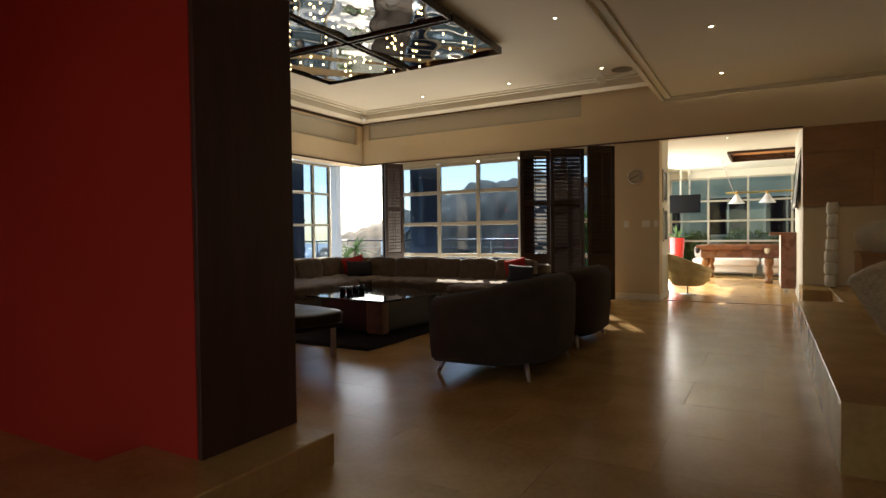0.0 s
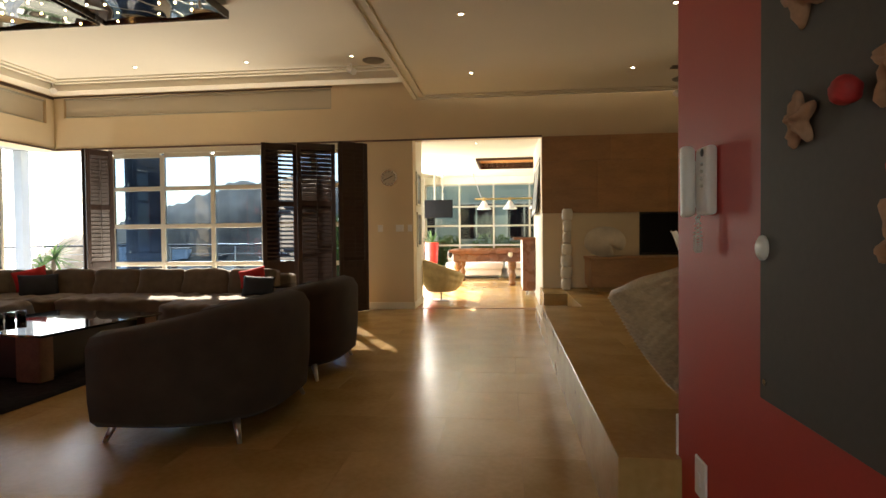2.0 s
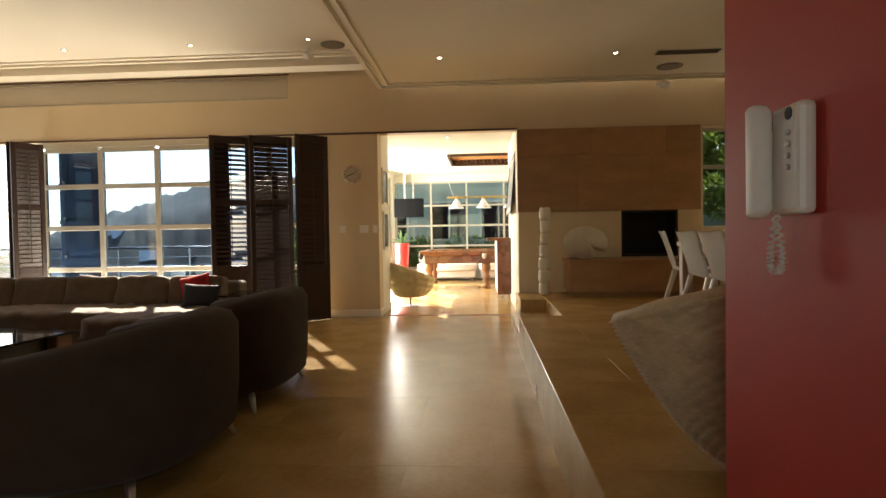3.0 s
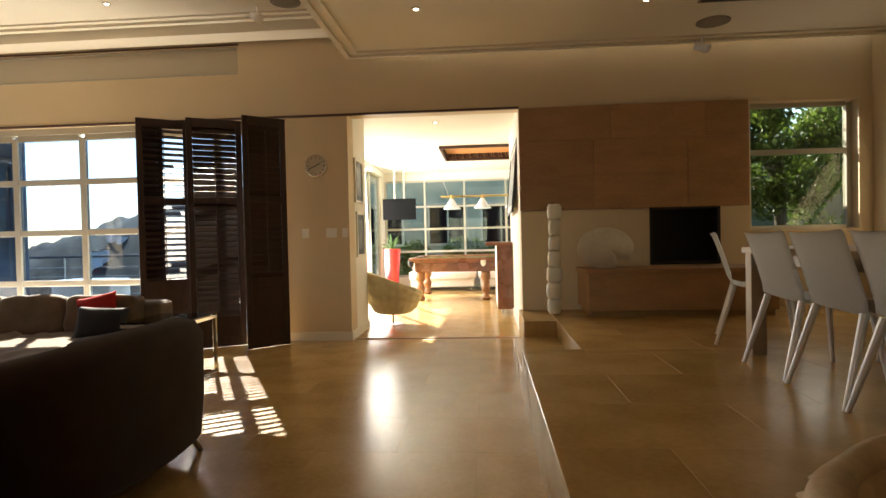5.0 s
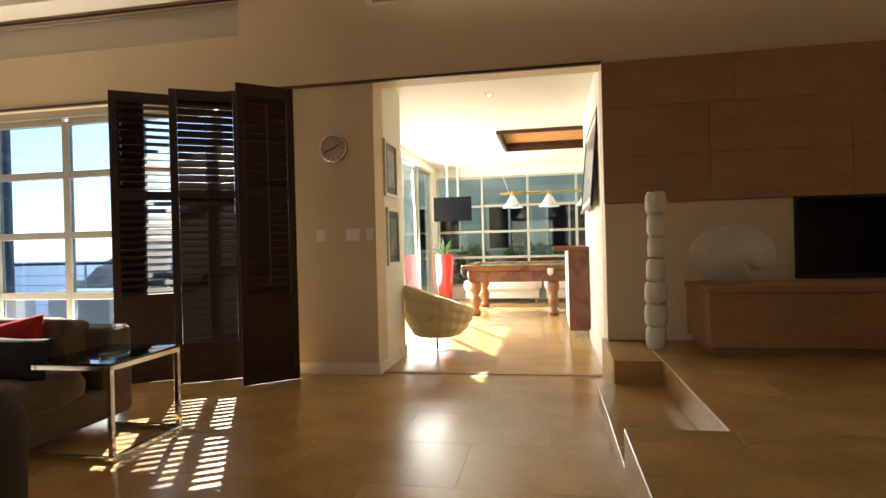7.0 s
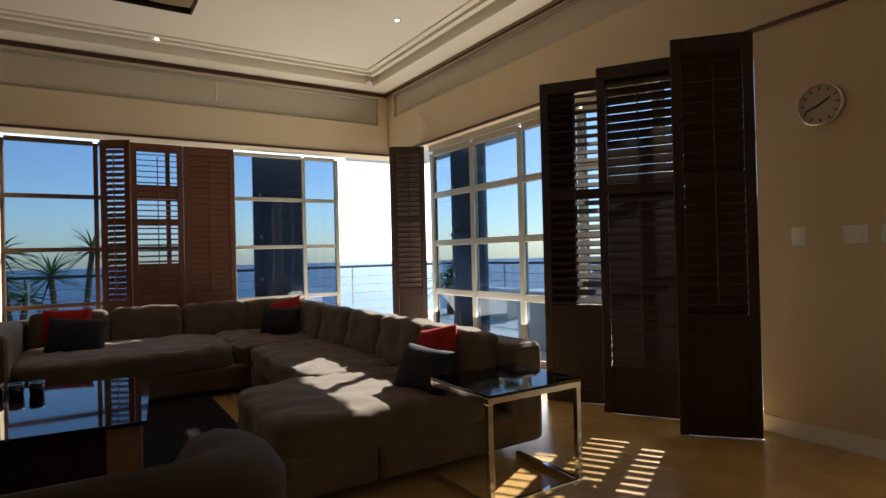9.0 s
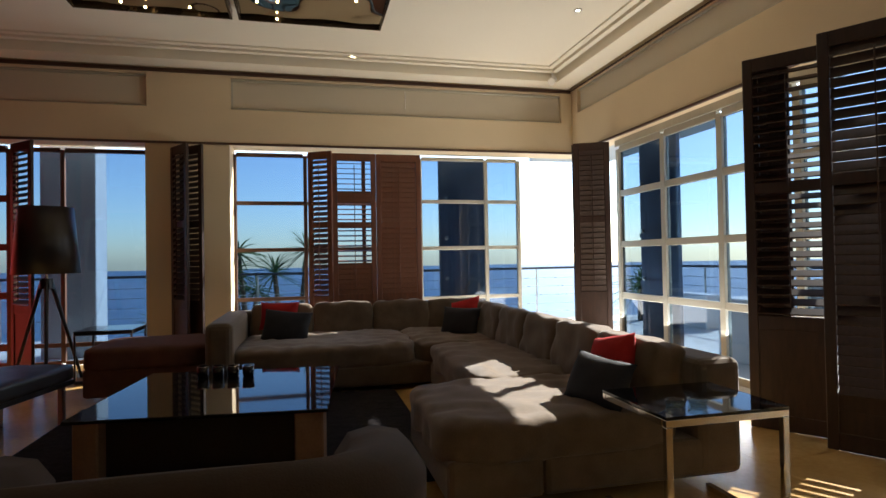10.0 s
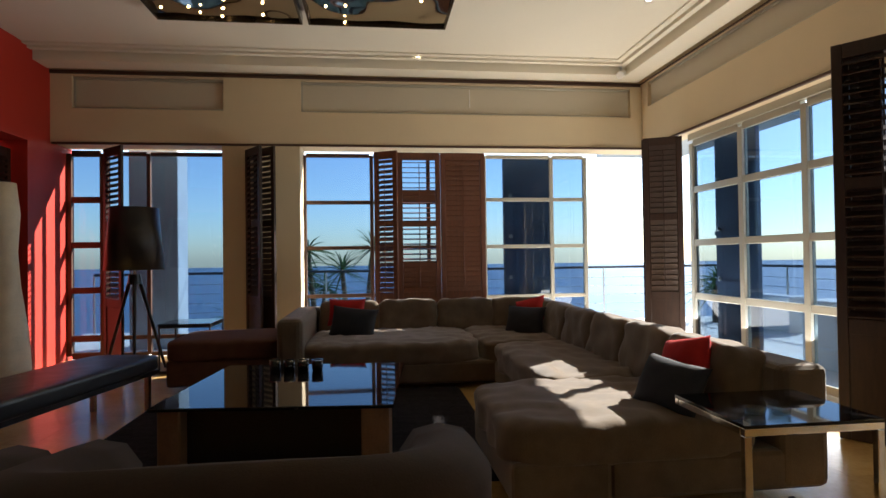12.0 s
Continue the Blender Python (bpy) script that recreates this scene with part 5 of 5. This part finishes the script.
def pool_table():
    t = thing("pool_table", "mahogany pool table with turned legs and green cloth", "pool table")
    x0, x1, y0, y1 = -1.42, 1.45, 13.98, 15.70
    part("body", boxes((x0 + 0.10, x1 - 0.10, y0 + 0.10, y1 - 0.10, 0.56, 0.74), bevel=0.01), M_WOOD, t)
    part("cloth", boxes((x0 + 0.12, x1 - 0.12, y0 + 0.12, y1 - 0.12, 0.75, 0.80)), M_BAIZE, t, "green baize cloth")
    for r in ((x0, x1, y0, y0 + 0.13), (x0, x1, y1 - 0.13, y1), (x0, x0 + 0.13, y0 + 0.13, y1 - 0.13), (x1 - 0.13, x1, y0 + 0.13, y1 - 0.13)):
        part("rail", boxes((*r, 0.74, 0.84), bevel=0.015, seg=2), M_WOOD, t)
    for x in (x0 + 0.2, (x0 + x1) / 2 + 0.04, x1 - 0.2):
        for y in (y0 + 0.2, y1 - 0.2):
            part("leg", lathe([(0.06, 0), (0.085, 0.03), (0.085, 0.07), (0.05, 0.11), (0.075, 0.17), (0.09, 0.25), (0.06, 0.32), (0.055, 0.36), (0.095, 0.42), (0.095, 0.50), (0.085, 0.57)], 20, m=pose(x, y, 0)), M_OAKWOOD, t, "", True)
    for x in (x0 + 0.04, (x0 + x1) / 2, x1 - 0.04):
        part("pocket", lathe([(0.02, -0.12), (0.05, -0.08), (0.055, 0.0), (0.045, 0.0)], 14, m=pose(x, y0 + 0.02, 0.78)), M_LEATHER if x != (x0 + x1) / 2 else M_PAPER, t)


pool_table()


def pool_lamp():
    t = thing("billiard_light", "brass bar billiard light with three glass shades", "pendant lamp")
    y = 15.0
    part("bar", rod(bmesh.new(), (-0.85, y, 2.08), (1.3, y, 2.08), 0.022), M_BRASS, t, "polished brass bar")
    for x in (-0.85, 1.3):
        part("chain", rod(bmesh.new(), (x * 0.8, y, 2.08), (x * 0.8 - 0.25, y - 0.4, 2.84), 0.007, seg=6), M_STEEL, t)
    for x in (-0.62, 0.02, 0.66):
        s = part("shade", lathe([(0.03, 2.04), (0.06, 2.0), (0.12, 1.90), (0.19, 1.82), (0.185, 1.82), (0.115, 1.895), (0.05, 1.99)], 24, m=pose(x, y, 0)), M_PENDANT, t, "pale glass shade", True)
        part("cap", rod(bmesh.new(), (x, y, 2.03), (x, y, 2.12), 0.035, 0.02, 12), M_BRASS, s)


pool_lamp()
hatch = thing("skylight_louvre", "cedar slatted skylight recess in the ceiling", "skylight")
part("frame", boxes((-0.72, 1.22, 13.11, 13.15, 2.79, 3.1), (-0.72, 1.22, 14.75, 14.79, 2.79, 3.1), (-0.72, -0.68, 13.15, 14.75, 2.79, 3.1), (1.18, 1.22, 13.15, 14.75, 2.79, 3.1)), M_DKLINE, hatch)
for i in range(11):
    y = 13.22 + i * 0.145
    part("slat", boxes((-0.68, 1.18, y - 0.06, y + 0.06, 2.93, 2.95), bevel=0.004), M_SLAT, hatch)
tv = thing("television", "flat screen television hung from a ceiling pole", "television")
part("screen", boxes((-2.26, -1.50, 15.96, 16.0, 1.66, 2.14), bevel=0.006), M_SCREEN, tv)
part("back", boxes((-2.05, -1.7, 16.0, 16.06, 1.75, 2.05), bevel=0.01), M_BLACK, tv)
part("pole", boxes((-2.02, -1.98, 16.06, 16.10, 1.8, 2.84), (-1.80, -1.76, 16.06, 16.10, 1.8, 2.84)), M_STEEL, tv)
pl = thing("planter", "tall glossy red planter with spiky aloe", "planter", pose(-2.10, 16.15, 0))
part("pot", lathe([(0.12, 0), (0.13, 0.02), (0.20, 0.98), (0.205, 1.0), (0.18, 1.0), (0.17, 0.95), (0.001, 0.93)], 28), M_REDPOT, pl, "", True)
blade_crown(pl, (0, 0, 0.92), 26, 0.50, 0.03, (0.5, 1.45), M_LEAF, 31)
ws = thing("white_sofa", "low white leather bench sofa under the window", "sofa")
for a, b in ((-1.72, -0.16), (-0.12, 1.4)):
    part("seat", move(cushion(b - a, 0.82, 0.22, 7, 9, 0.006, a), Matrix.Translation(((a + b) / 2, 16.42, 0.36))), M_CHAIRW, ws, "", True)
    part("back", move(cushion(b - a, 0.24, 0.40, 6, 9, 0.006, b), Matrix.Translation(((a + b) / 2, 16.74, 0.60))), M_CHAIRW, ws, "", True)
    part("base", boxes((a + 0.05, b - 0.05, 16.08, 16.76, 0.10, 0.27), bevel=0.01), M_CHAIRW, ws)
    for x in (a + 0.12, b - 0.12):
        part("leg", rod(bmesh.new(), (x, 16.12, 0.12), (x, 16.10, 0), 0.012), M_CHROME, ws)
bar = thing("bar_counter", "mahogany bar counter end with overhanging top", "bar counter")
part("end_panel", boxes((0.24, 0.488, 12.02, 12.08, 0.08, 1.08), bevel=0.004), M_WOOD, bar)
part("front_panel", boxes((0.24, 0.30, 12.08, 13.6, 0.08, 1.08), bevel=0.004), M_WHITE, bar)
part("top", boxes((0.06, 0.50, 11.98, 13.65, 1.08, 1.13), bevel=0.006), M_WOOD, bar)
part("foot", boxes((0.30, 0.36, 12.04, 12.10, 0, 0.08)), M_STEEL, bar)

# ---- floor slabs ----
r2 = random.Random(21)


def slabs(parent, x0, x1, y0, y1, z, sx, sy, keep=None):
    """Stone slabs in staggered rows, a few millimetres proud of the joints."""
    cache = {}
    j = 0
    y = y0
    while y < y1 - 0.02:
        yb = min(y + sy, y1)
        x = x0 - (sx * 0.5 if j % 2 else 0)
        while x < x1 - 0.02:
            a, b = max(x, x0), min(x + sx, x1)
            if b - a > 0.02:
                key = (round(b - a, 3), round(yb - y, 3))
                if key not in cache:
                    g = 0.0004
                    bm = boxes((-key[0] / 2 + g, key[0] / 2 - g, -key[1] / 2 + g, key[1] / 2 - g, -0.008, 0.0), bevel=0.0006)
                    o = part("slab", bm, M_STONE, parent)
                    cache[key] = o.data
                else:
                    o = new("slab", cache[key])
                    o.parent = parent
                o.location = ((a + b) / 2, (y + yb) / 2, z + r2.uniform(-0.00015, 0.00015))
            x += sx
        y = yb
        j += 1


slabs(floor, -8.28, 0.56, 1.9, 9.82, 0.0, 0.92, 0.62)
slabs(floor, -4.4, 0.56, -4.0, 1.9, 0.0, 0.92, 0.62)
slabs(floor, -2.36, 2.9, 10.0, 17.0, 0.0, 0.92, 0.62)
slabs(floor, -7.34, -5.6, 0.6, 1.9, 0.0, 0.92, 0.62)
slabs(platform, 0.334, 4.43, 2.902, 7.41, 0.347, 0.92, 0.62)
slabs(platform, 0.779, 4.43, 7.412, 9.78, 0.347, 0.92, 0.62)
